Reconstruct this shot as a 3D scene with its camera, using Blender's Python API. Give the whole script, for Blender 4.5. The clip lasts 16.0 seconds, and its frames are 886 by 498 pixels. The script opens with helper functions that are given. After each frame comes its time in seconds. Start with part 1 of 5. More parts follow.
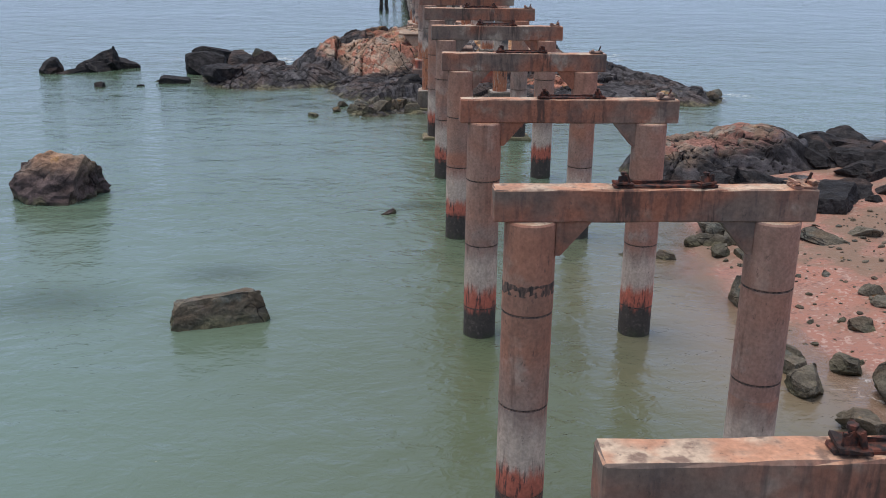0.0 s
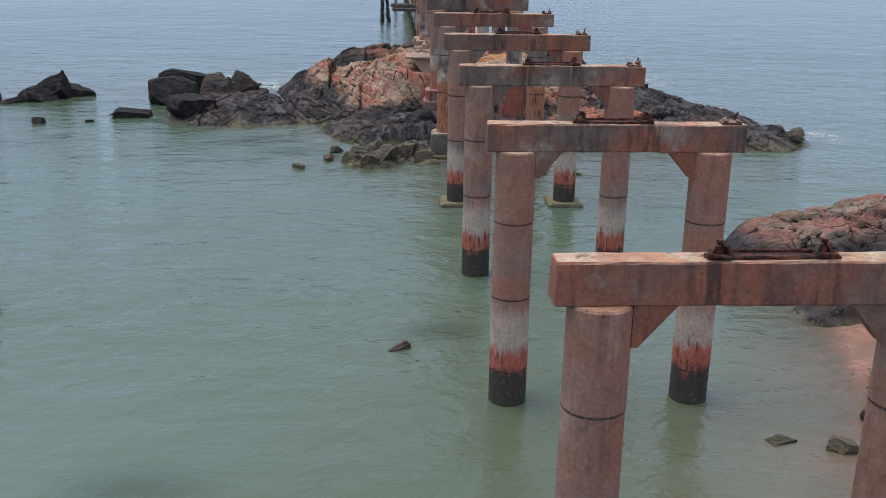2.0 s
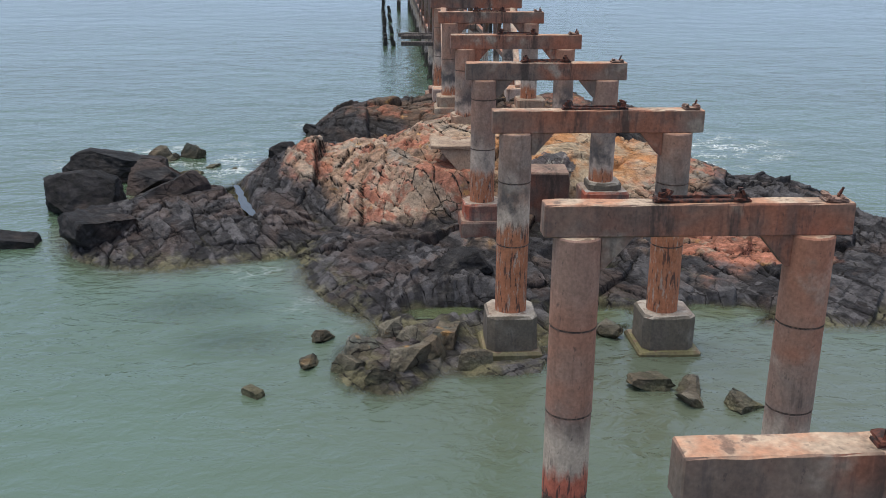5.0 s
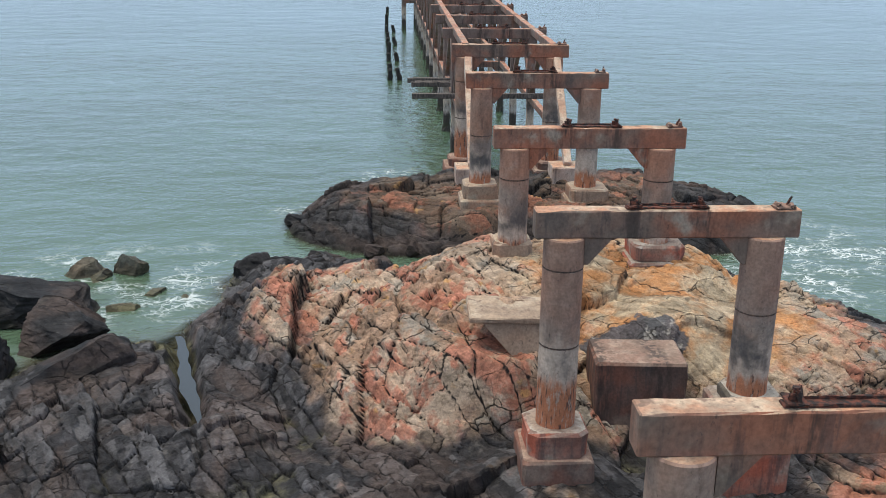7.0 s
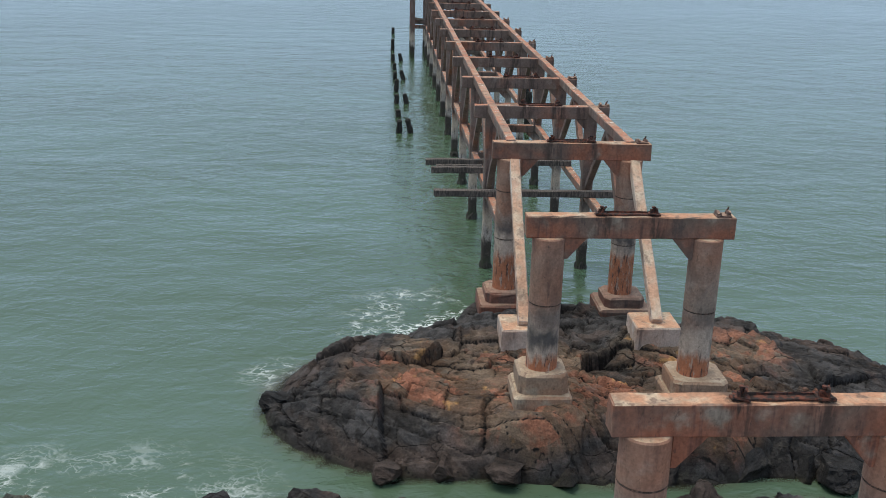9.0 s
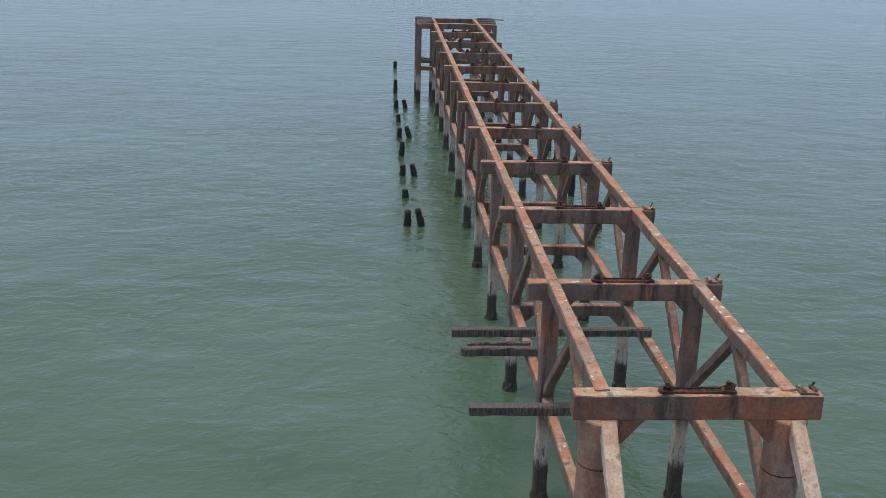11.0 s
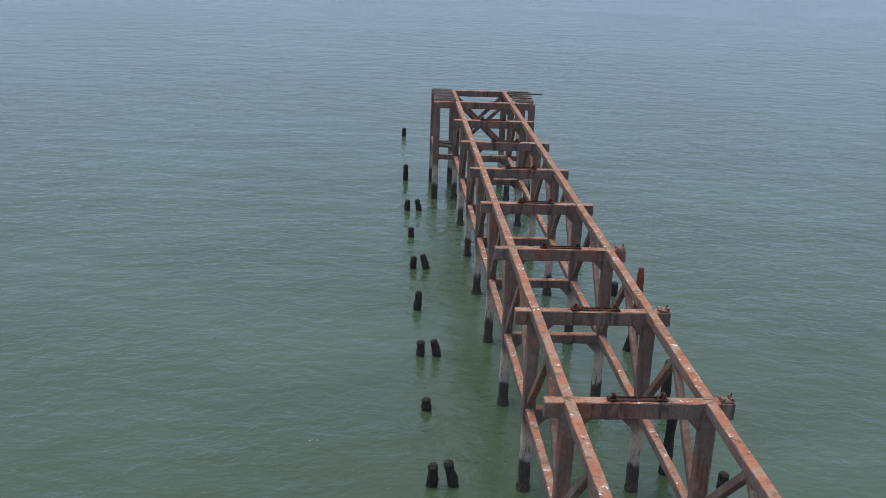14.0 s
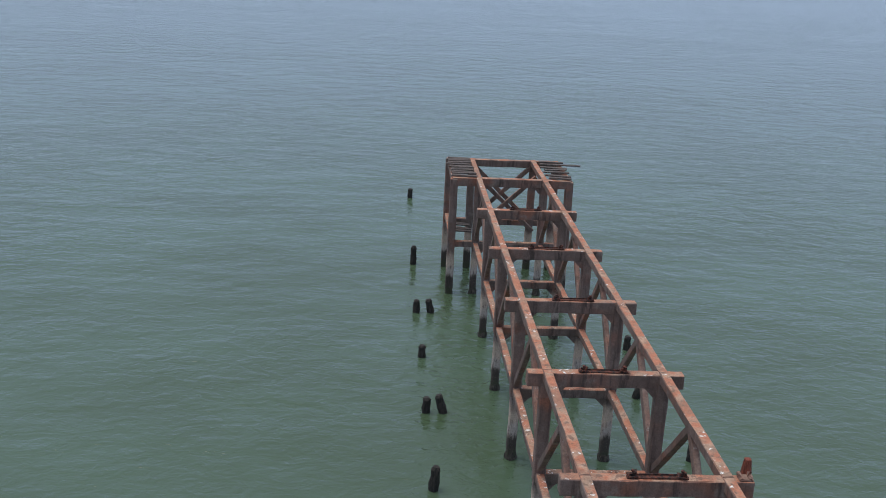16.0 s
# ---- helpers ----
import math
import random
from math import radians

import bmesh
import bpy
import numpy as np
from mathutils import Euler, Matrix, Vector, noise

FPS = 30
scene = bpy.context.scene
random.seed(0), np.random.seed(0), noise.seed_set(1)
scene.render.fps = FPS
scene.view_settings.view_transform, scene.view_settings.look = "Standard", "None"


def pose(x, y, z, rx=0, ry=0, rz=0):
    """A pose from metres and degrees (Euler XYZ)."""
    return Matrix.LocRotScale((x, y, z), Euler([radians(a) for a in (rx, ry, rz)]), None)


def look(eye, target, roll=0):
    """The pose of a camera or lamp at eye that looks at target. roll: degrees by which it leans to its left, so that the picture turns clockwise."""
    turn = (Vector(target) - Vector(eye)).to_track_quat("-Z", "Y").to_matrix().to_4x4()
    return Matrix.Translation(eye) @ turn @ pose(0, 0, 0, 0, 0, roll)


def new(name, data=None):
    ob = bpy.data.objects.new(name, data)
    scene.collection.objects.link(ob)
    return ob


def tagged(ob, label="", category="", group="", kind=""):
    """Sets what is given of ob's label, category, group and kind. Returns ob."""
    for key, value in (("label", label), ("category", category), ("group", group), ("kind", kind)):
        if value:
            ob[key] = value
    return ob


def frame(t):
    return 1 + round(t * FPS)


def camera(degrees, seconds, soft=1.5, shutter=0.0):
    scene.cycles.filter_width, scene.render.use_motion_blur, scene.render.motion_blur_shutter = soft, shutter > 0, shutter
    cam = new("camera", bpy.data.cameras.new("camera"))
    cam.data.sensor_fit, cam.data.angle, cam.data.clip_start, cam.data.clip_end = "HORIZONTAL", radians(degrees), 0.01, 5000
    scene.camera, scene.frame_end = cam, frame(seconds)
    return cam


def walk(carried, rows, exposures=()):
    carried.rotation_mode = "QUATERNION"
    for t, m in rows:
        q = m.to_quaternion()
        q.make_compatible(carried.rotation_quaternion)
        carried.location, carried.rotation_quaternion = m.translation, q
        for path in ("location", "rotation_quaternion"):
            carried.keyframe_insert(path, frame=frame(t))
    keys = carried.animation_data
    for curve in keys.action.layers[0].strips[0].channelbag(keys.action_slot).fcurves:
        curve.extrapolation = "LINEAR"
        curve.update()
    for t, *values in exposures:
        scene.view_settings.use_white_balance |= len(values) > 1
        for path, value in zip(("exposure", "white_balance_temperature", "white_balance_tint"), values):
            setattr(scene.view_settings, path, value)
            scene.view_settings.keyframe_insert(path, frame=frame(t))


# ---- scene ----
cam = camera(48.5, 16.0, soft=0.95)
PATH = [
    (0, (-3.257, -11.639, 7.741), (-3.149, -9.741, 7.118), 0.8),
    (0.5, (-3.269, -9.536, 7.653), (-3.164, -7.636, 7.035), 0.9),
    (1, (-3.304, -7.3, 7.655), (-3.205, -5.4, 7.038), 0.3),
    (1.5, (-3.424, -4.875, 7.631), (-3.315, -2.975, 7.013), 0.9),
    (2, (-3.481, -2.378, 7.629), (-3.371, -0.479, 7.012), 0.9),
    (2.5, (-3.507, 0.221, 7.618), (-3.399, 2.122, 7.006), 0.8),
    (3, (-3.563, 2.715, 7.694), (-3.457, 4.615, 7.08), 0.9),
    (5.5, (-4.016, 15.422, 8.424), (-3.904, 17.318, 7.797), 0.4),
    (6, (-4.05, 18.052, 8.552), (-3.938, 19.948, 7.927), 0.7),
    (6.5, (-4.038, 20.806, 8.739), (-3.929, 22.703, 8.115), 0.7),
    (7, (-4.158, 23.268, 9.043), (-4.047, 25.165, 8.419), 0.7),
    (7.5, (-4.285, 25.53, 9.407), (-4.173, 27.425, 8.778), 1.1),
    (8, (-4.342, 28.116, 9.622), (-4.231, 30.013, 8.997), 1.2),
    (8.5, (-4.448, 30.681, 9.945), (-4.335, 32.576, 9.316), 1.2),
    (9, (-4.601, 32.97, 10.301), (-4.486, 34.867, 9.678), 1.5),
    (9.5, (-4.723, 35.5, 10.748), (-4.603, 37.397, 10.125), 1.9),
    (10, (-4.802, 38.024, 11.177), (-4.68, 39.921, 10.556), 1.9),
    (12.5, (-5.165, 51.057, 13.556), (-5.051, 52.955, 12.935), 1.2),
    (13, (-5.196, 53.776, 13.936), (-5.083, 55.674, 13.316), 1.4),
    (13.5, (-5.324, 56.455, 14.324), (-5.207, 58.354, 13.707), 1.6),
    (14, (-5.435, 59.054, 14.661), (-5.315, 60.954, 14.049), 2.2),
    (14.5, (-5.425, 62.015, 14.956), (-5.307, 63.916, 14.347), 2.1),
    (15, (-5.473, 64.677, 15.211), (-5.354, 66.58, 14.607), 2.3),
    (15.5, (-5.568, 67.448, 15.434), (-5.447, 69.353, 14.838), 2.7),
    (16, (-5.803, 69.977, 15.849), (-5.679, 71.883, 15.256), 2.8),
]
EXPOSURES = [(0.0, -0.16, 6350, 13), (3.0, -0.19, 6400, 12), (5.5, 0.02, 6450, 8), (6.0, 0.1, 6450, 8), (7.0, 0.12, 6450, 4), (8.0, -0.04, 6450, 2), (10.0, -0.24, 6450, 2), (12.5, -0.36, 6400, 10), (16.0, -0.42, 6350, 10)]
walk(cam, [(t, look(eye, target, roll)) for t, eye, target, roll in PATH], EXPOSURES)

# ---- light ----
world = bpy.data.worlds.new("overcast_sky")
scene.world = world
world.use_nodes = True
wn, wl = world.node_tree.nodes, world.node_tree.links
sky = wn.new("ShaderNodeTexSky")
sky.sky_type, sky.sun_disc = "NISHITA", False
sky.sun_elevation, sky.sun_rotation = radians(74.5), radians(-69)
sky.air_density, sky.dust_density, sky.ozone_density = 1.0, 0.4, 2.0
soft_sky = wn.new("ShaderNodeHueSaturation")
soft_sky.inputs["Saturation"].default_value = 0.8
wl.new(sky.outputs[0], soft_sky.inputs["Color"])
# a thin, even cloud layer over the sky, paler towards the zenith
ray = wn.new("ShaderNodeTexCoord")
height = wn.new("ShaderNodeSeparateXYZ")
wl.new(ray.outputs["Generated"], height.inputs[0])
cloud = wn.new("ShaderNodeValToRGB")
cloud.color_ramp.elements[0].color, cloud.color_ramp.elements[1].color = (0.46, 0.62, 0.94, 1), (0.77, 0.86, 0.99, 1)
wl.new(height.outputs["Z"], cloud.inputs[0])
bright = wn.new("ShaderNodeVectorMath")
bright.operation = "SCALE"
bright.inputs["Scale"].default_value = 9.0
wl.new(cloud.outputs["Color"], bright.inputs[0])
layer = wn.new("ShaderNodeMix")
layer.data_type = "RGBA"
layer.inputs["Factor"].default_value = 0.8
wl.new(soft_sky.outputs[0], layer.inputs[6])
wl.new(bright.outputs[0], layer.inputs[7])
wl.new(layer.outputs[2], wn["Background"].inputs["Color"])
wn["Background"].inputs["Strength"].default_value = 0.12
sun = new("sun", bpy.data.lights.new("sun", "SUN"))
sun.data.energy, sun.data.angle, sun.data.color = 2.6, radians(36), (1.0, 0.91, 0.78)
sun.matrix_world = look((-13, 5, 50), (0, 0, 0))
scene.view_settings.exposure = 0.0


# ---- materials ----
class Mat:
    """A small builder for node materials."""

    def __init__(self, name, rough=0.85):
        self.m = bpy.data.materials.new(name)
        self.m.use_nodes = True
        self.n, self.l = self.m.node_tree.nodes, self.m.node_tree.links
        self.p = self.n["Principled BSDF"]
        self.p.inputs["Roughness"].default_value = rough
        self.geo = self.n.new("ShaderNodeNewGeometry")
        self.pos = self.geo.outputs["Position"]
        self.z = self.split(self.pos)[2]

    def put(self, sock, v):
        if isinstance(v, bpy.types.NodeSocket):
            self.l.new(v, sock)
        elif isinstance(v, tuple) and len(v) == 3 and sock.type == "RGBA":
            sock.default_value = (*v, 1)
        else:
            sock.default_value = v

    def split(self, v):
        s = self.n.new("ShaderNodeSeparateXYZ")
        self.l.new(v, s.inputs[0])
        return s.outputs

    def math(self, op, a, b=0.0, clamp=False):
        s = self.n.new("ShaderNodeMath")
        s.operation, s.use_clamp = op, clamp
        self.put(s.inputs[0], a)
        self.put(s.inputs[1], b)
        return s.outputs[0]

    def scaled(self, v, k):
        s = self.n.new("ShaderNodeMapping")
        self.l.new(v, s.inputs["Vector"])
        s.inputs["Scale"].default_value = k
        return s.outputs[0]

    def noise(self, scale, detail=4, vec=None, rough=0.55, distort=0.0):
        s = self.n.new("ShaderNodeTexNoise")
        self.l.new(vec or self.pos, s.inputs["Vector"])
        s.inputs["Scale"].default_value, s.inputs["Detail"].default_value = scale, detail
        s.inputs["Roughness"].default_value, s.inputs["Distortion"].default_value = rough, distort
        return s.outputs["Fac"]

    def voronoi(self, scale, vec=None, feature="F1", chance=1.0):
        s = self.n.new("ShaderNodeTexVoronoi")
        s.feature = feature
        self.l.new(vec or self.pos, s.inputs["Vector"])
        s.inputs["Scale"].default_value, s.inputs["Randomness"].default_value = scale, chance
        return s.outputs["Distance"]

    def cell(self, scale, vec):
        """A random number for each cell."""
        s = self.n.new("ShaderNodeTexVoronoi")
        self.l.new(vec, s.inputs["Vector"])
        s.inputs["Scale"].default_value, s.inputs["Randomness"].default_value = scale, 0.8
        return self.split(s.outputs["Color"])[0]

    def ramp(self, v, *stops):
        s = self.n.new("ShaderNodeValToRGB")
        e = s.color_ramp.elements
        while len(e) < len(stops):
            e.new(0.5)
        for k, (at, c) in zip(e, stops):
            k.position = at
            k.color = (*c, 1) if isinstance(c, tuple) else (c, c, c, 1)
        self.l.new(v, s.inputs[0])
        return s.outputs["Color"]

    def step(self, v, a, b):
        s = self.n.new("ShaderNodeMapRange")
        s.interpolation_type = "SMOOTHSTEP"
        self.put(s.inputs["Value"], v)
        s.inputs["From Min"].default_value, s.inputs["From Max"].default_value = a, b
        return s.outputs[0]

    def mix(self, f, a, b, how="MIX"):
        s = self.n.new("ShaderNodeMix")
        s.data_type, s.blend_type = "RGBA", how
        self.put(s.inputs["Factor"], f)
        self.put(s.inputs[6], a)
        self.put(s.inputs[7], b)
        return s.outputs[2]

    def attr(self, name):
        s = self.n.new("ShaderNodeAttribute")
        s.attribute_name = name
        return s.outputs["Fac"]

    def bump(self, height, strength=0.4, dist=0.02, onto=None):
        s = self.n.new("ShaderNodeBump")
        s.inputs["Strength"].default_value, s.inputs["Distance"].default_value = strength, dist
        self.l.new(height, s.inputs["Height"])
        if onto:
            self.l.new(onto, s.inputs["Normal"])
        return s.outputs[0]

    def done(self, color, normal=None, rough=None):
        self.put(self.p.inputs["Base Color"], color)
        if normal:
            self.l.new(normal, self.p.inputs["Normal"])
        if rough is not None:
            self.put(self.p.inputs["Roughness"], rough)
        return self.m


def concrete_material(name, body, warm, pale, tide=True, shift=0.0, wet=True, top=(0.50, 0.27, 0.17), top_pale=(0.58, 0.44, 0.32), sooty=0.0, spread=0.0, streaky=0.6, baked=0.5, splash=(0.44, 0.12, 0.075), lime=False):
    """Weathered concrete stained by iron ore: body colour, warm stain, pale bloom, tidal bands."""
    k = Mat(name, 0.9)
    big = k.noise(0.9, 4, k.scaled(k.pos, (0.8, 0.8, 1.1)), 0.5, 0.3)
    streak = k.noise(2.2, 5, k.scaled(k.pos, (2.4, 2.4, 0.28)), 0.65)
    fine = k.noise(22, 5)
    c = k.mix(k.step(big, 0.38 + spread, 0.66 + spread), body, warm)
    c = k.mix(k.step(k.noise(1.7, 4), 0.55, 0.72), c, pale)
    if tide:
        # each cast section of a pile has a tone of its own
        x, y, _ = k.split(k.pos)
        lift = k.n.new("ShaderNodeCombineXYZ")
        for q, v in enumerate((k.math("FLOOR", x), k.math("FLOOR", k.math("DIVIDE", y, 6.2)), k.math("FLOOR", k.math("DIVIDE", k.math("SUBTRACT", k.z, 0.8 + shift), 1.25)))):
            k.l.new(v, lift.inputs[q])
        tone = k.n.new("ShaderNodeTexWhiteNoise")
        k.l.new(lift.outputs[0], tone.inputs["Vector"])
        c = k.mix(k.math("MULTIPLY", tone.outputs["Value"], 0.4), c, (0.235, 0.195, 0.18))
    c = k.mix(k.math("MULTIPLY", k.step(streak, 0.56 - sooty, 0.70 - sooty), streaky), c, (0.045, 0.04, 0.042))
    c = k.mix(k.math("MULTIPLY", k.step(k.noise(1.1, 6, k.scaled(k.pos, (1, 1, 0.7)), 0.65, 0.4), 0.54 - sooty, 0.66 - sooty), 0.55), c, (0.10, 0.076, 0.066))
    # upward faces mix two colours of their own, with darker patches
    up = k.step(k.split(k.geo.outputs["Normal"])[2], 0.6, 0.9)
    upc = k.mix(k.step(k.noise(2.5, 5), 0.42, 0.62), top, top_pale)
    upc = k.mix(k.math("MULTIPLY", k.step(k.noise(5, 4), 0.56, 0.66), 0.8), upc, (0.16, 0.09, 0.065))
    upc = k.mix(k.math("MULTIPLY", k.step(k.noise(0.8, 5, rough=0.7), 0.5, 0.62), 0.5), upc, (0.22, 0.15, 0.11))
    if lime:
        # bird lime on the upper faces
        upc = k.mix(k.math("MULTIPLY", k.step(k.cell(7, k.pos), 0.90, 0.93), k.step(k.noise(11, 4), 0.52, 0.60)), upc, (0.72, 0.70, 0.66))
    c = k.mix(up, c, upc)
    if tide:
        rise = k.math("ADD", k.math("SUBTRACT", k.z, shift), k.math("MULTIPLY", k.math("SUBTRACT", k.noise(1.2, 4), 0.5), 2.4))
        c = k.mix(k.math("MULTIPLY", k.math("MULTIPLY", k.step(rise, 1.6, 3.2), k.math("SUBTRACT", 1.0, up)), baked), c, (0.35, 0.16, 0.10))
        zz = k.math("ADD", k.math("SUBTRACT", k.z, shift), k.math("MULTIPLY", k.math("SUBTRACT", k.noise(2.6, 5, k.scaled(k.pos, (1.8, 1.8, 0.5)), 0.7), 0.5), 0.8))
        drip = k.noise(8, 4, k.scaled(k.pos, (2.2, 2.2, 0.3)), 0.7)
        c = k.mix(k.math("SUBTRACT", 1.0, k.step(zz, 1.45, 2.0)), c, (0.49, 0.375, 0.30))
        c = k.mix(k.math("SUBTRACT", 1.0, k.step(zz, 1.0, 1.25)), c, splash)
        c = k.mix(k.math("MULTIPLY", k.math("SUBTRACT", 1.0, k.step(zz, 1.05, 1.4)), k.math("MULTIPLY", k.step(drip, 0.54, 0.61), 0.85)), c, (0.055, 0.032, 0.03))
        if wet:
            c = k.mix(k.math("SUBTRACT", 1.0, k.step(zz, 0.62, 0.85)), c, (0.055, 0.043, 0.036))
            c = k.mix(k.math("MULTIPLY", k.math("SUBTRACT", 1.0, k.step(zz, 0.4, 0.85)), k.step(k.noise(14, 5, rough=0.7), 0.54, 0.64)), c, (0.11, 0.088, 0.07))
            c = k.mix(k.math("SUBTRACT", 1.0, k.step(zz, 0.05, 0.3)), c, (0.05, 0.052, 0.030))
        else:
            c = k.mix(k.math("MULTIPLY", k.math("SUBTRACT", 1.0, k.step(zz, 0.9, 1.3)), k.math("MULTIPLY", k.step(k.noise(5, 5, k.scaled(k.pos, (2.6, 2.6, 0.5)), 0.7), 0.55, 0.62), 0.8)), c, (0.40, 0.31, 0.25))
            soot = k.math("MULTIPLY", k.step(zz, 1.15, 1.5), k.math("SUBTRACT", 1.0, k.step(zz, 1.6, 2.5)))
            c = k.mix(k.math("MULTIPLY", soot, k.step(k.noise(1.6, 4), 0.40, 0.60)), c, (0.10, 0.084, 0.078))
    # iron stain washed down below the rail fixings
    side = k.math("ABSOLUTE", k.math("SUBTRACT", k.math("ABSOLUTE", k.split(k.pos)[0]), 0.5))
    wash = k.math("MULTIPLY", k.math("SUBTRACT", 1.0, k.step(side, 0.05, 0.3)), k.step(k.noise(4, 4, k.scaled(k.pos, (2, 2, 0.3)), 0.65), 0.42, 0.58))
    c = k.mix(k.math("MULTIPLY", wash, 0.8), c, (0.05, 0.035, 0.03))
    c = k.mix(0.35, c, k.ramp(k.noise(6.5, 6, k.scaled(k.pos, (1, 1, 0.6)), 0.7), (0.34, 0.25), (0.66, 0.75)), "OVERLAY")
    c = k.mix(k.math("MULTIPLY", k.step(k.noise(15, 5, k.scaled(k.pos, (1, 1, 0.45)), 0.7), 0.61, 0.68), 0.55), c, (0.06, 0.045, 0.04))
    c = k.mix(0.3, c, k.ramp(fine, (0.28, 0.18), (0.72, 0.86)), "OVERLAY")
    nrm = k.bump(fine, 0.35, 0.012, k.bump(k.noise(5, 5), 0.4, 0.03))
    return k.done(c, nrm, k.ramp(big, (0.3, 0.75), (0.7, 0.95)))


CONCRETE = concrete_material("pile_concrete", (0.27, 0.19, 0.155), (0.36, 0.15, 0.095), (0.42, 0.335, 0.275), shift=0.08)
CAP = concrete_material("beam_concrete", (0.185, 0.13, 0.102), (0.30, 0.115, 0.068), (0.33, 0.265, 0.21), top=(0.47, 0.235, 0.14), top_pale=(0.52, 0.385, 0.275), tide=False, sooty=0.03, spread=-0.03, streaky=0.5)
TRESTLE = concrete_material("trestle_concrete", (0.15, 0.108, 0.095), (0.27, 0.10, 0.06), (0.24, 0.20, 0.18), top=(0.42, 0.165, 0.095), top_pale=(0.42, 0.27, 0.19), lime=True, sooty=0.04, spread=0.08, baked=0.12, streaky=0.8, splash=(0.42, 0.35, 0.31), shift=0.35)
PALE = concrete_material("pale_concrete", (0.50, 0.40, 0.34), (0.42, 0.27, 0.2), (0.56, 0.48, 0.42), tide=False)
DARK_BLOCK = concrete_material("dark_stained_concrete", (0.125, 0.078, 0.062), (0.20, 0.08, 0.052), (0.22, 0.15, 0.115), tide=False, top=(0.26, 0.15, 0.11), top_pale=(0.36, 0.25, 0.19))
PLINTH = concrete_material("plinth_concrete", (0.25, 0.165, 0.125), (0.40, 0.10, 0.055), (0.40, 0.32, 0.25), tide=False, sooty=0.06, top=(0.30, 0.22, 0.17), top_pale=(0.46, 0.40, 0.34))
ALGAE = concrete_material("algae_concrete", (0.12, 0.105, 0.05), (0.14, 0.11, 0.05), (0.17, 0.15, 0.085), tide=False, top=(0.17, 0.15, 0.07), top_pale=(0.22, 0.19, 0.11))
SLAB = concrete_material("tan_concrete", (0.30, 0.21, 0.15), (0.34, 0.19, 0.12), (0.38, 0.30, 0.22), tide=False, top=(0.37, 0.26, 0.18), top_pale=(0.44, 0.34, 0.25))
WET_PLINTH = concrete_material("wet_plinth_concrete", (0.115, 0.095, 0.075), (0.14, 0.11, 0.08), (0.20, 0.17, 0.14), tide=False, top=(0.38, 0.32, 0.26), top_pale=(0.45, 0.40, 0.34))


SHIFTED = {k: concrete_material("column_concrete", (0.29, 0.225, 0.18), (0.35, 0.17, 0.105), (0.43, 0.35, 0.285), shift=k, wet=False, splash=(0.40, 0.15, 0.075)) for k in (0.5, 1.2, 1.6)}
SHIFTED[0.0] = CONCRETE


def rust_material():
    k = Mat("rusted_steel", 0.85)
    c = k.mix(k.step(k.noise(14, 5), 0.4, 0.65), (0.028, 0.018, 0.016), (0.16, 0.05, 0.03))
    k.p.inputs["Metallic"].default_value = 0.15
    return k.done(c, k.bump(k.noise(40, 4), 0.6, 0.01))


def timber_material(name, dark, light):
    k = Mat(name, 0.9)
    g = k.noise(9, 5, k.scaled(k.pos, (3, 3, 0.5)), 0.65)
    c = k.mix(k.step(g, 0.35, 0.7), dark, light)
    return k.done(c, k.bump(g, 0.7, 0.02))


GRIME = timber_material("black_grime", (0.035, 0.028, 0.026), (0.20, 0.12, 0.09))
RUST = rust_material()
STUB = timber_material("rotten_timber", (0.012, 0.011, 0.010), (0.05, 0.042, 0.035))
RED_POST = timber_material("rust_red_timber", (0.12, 0.032, 0.022), (0.34, 0.09, 0.05))
CRUST = timber_material("barnacle_crust", (0.02, 0.018, 0.014), (0.10, 0.085, 0.068))
PLANK = timber_material("grey_timber", (0.05, 0.04, 0.037), (0.20, 0.16, 0.14))


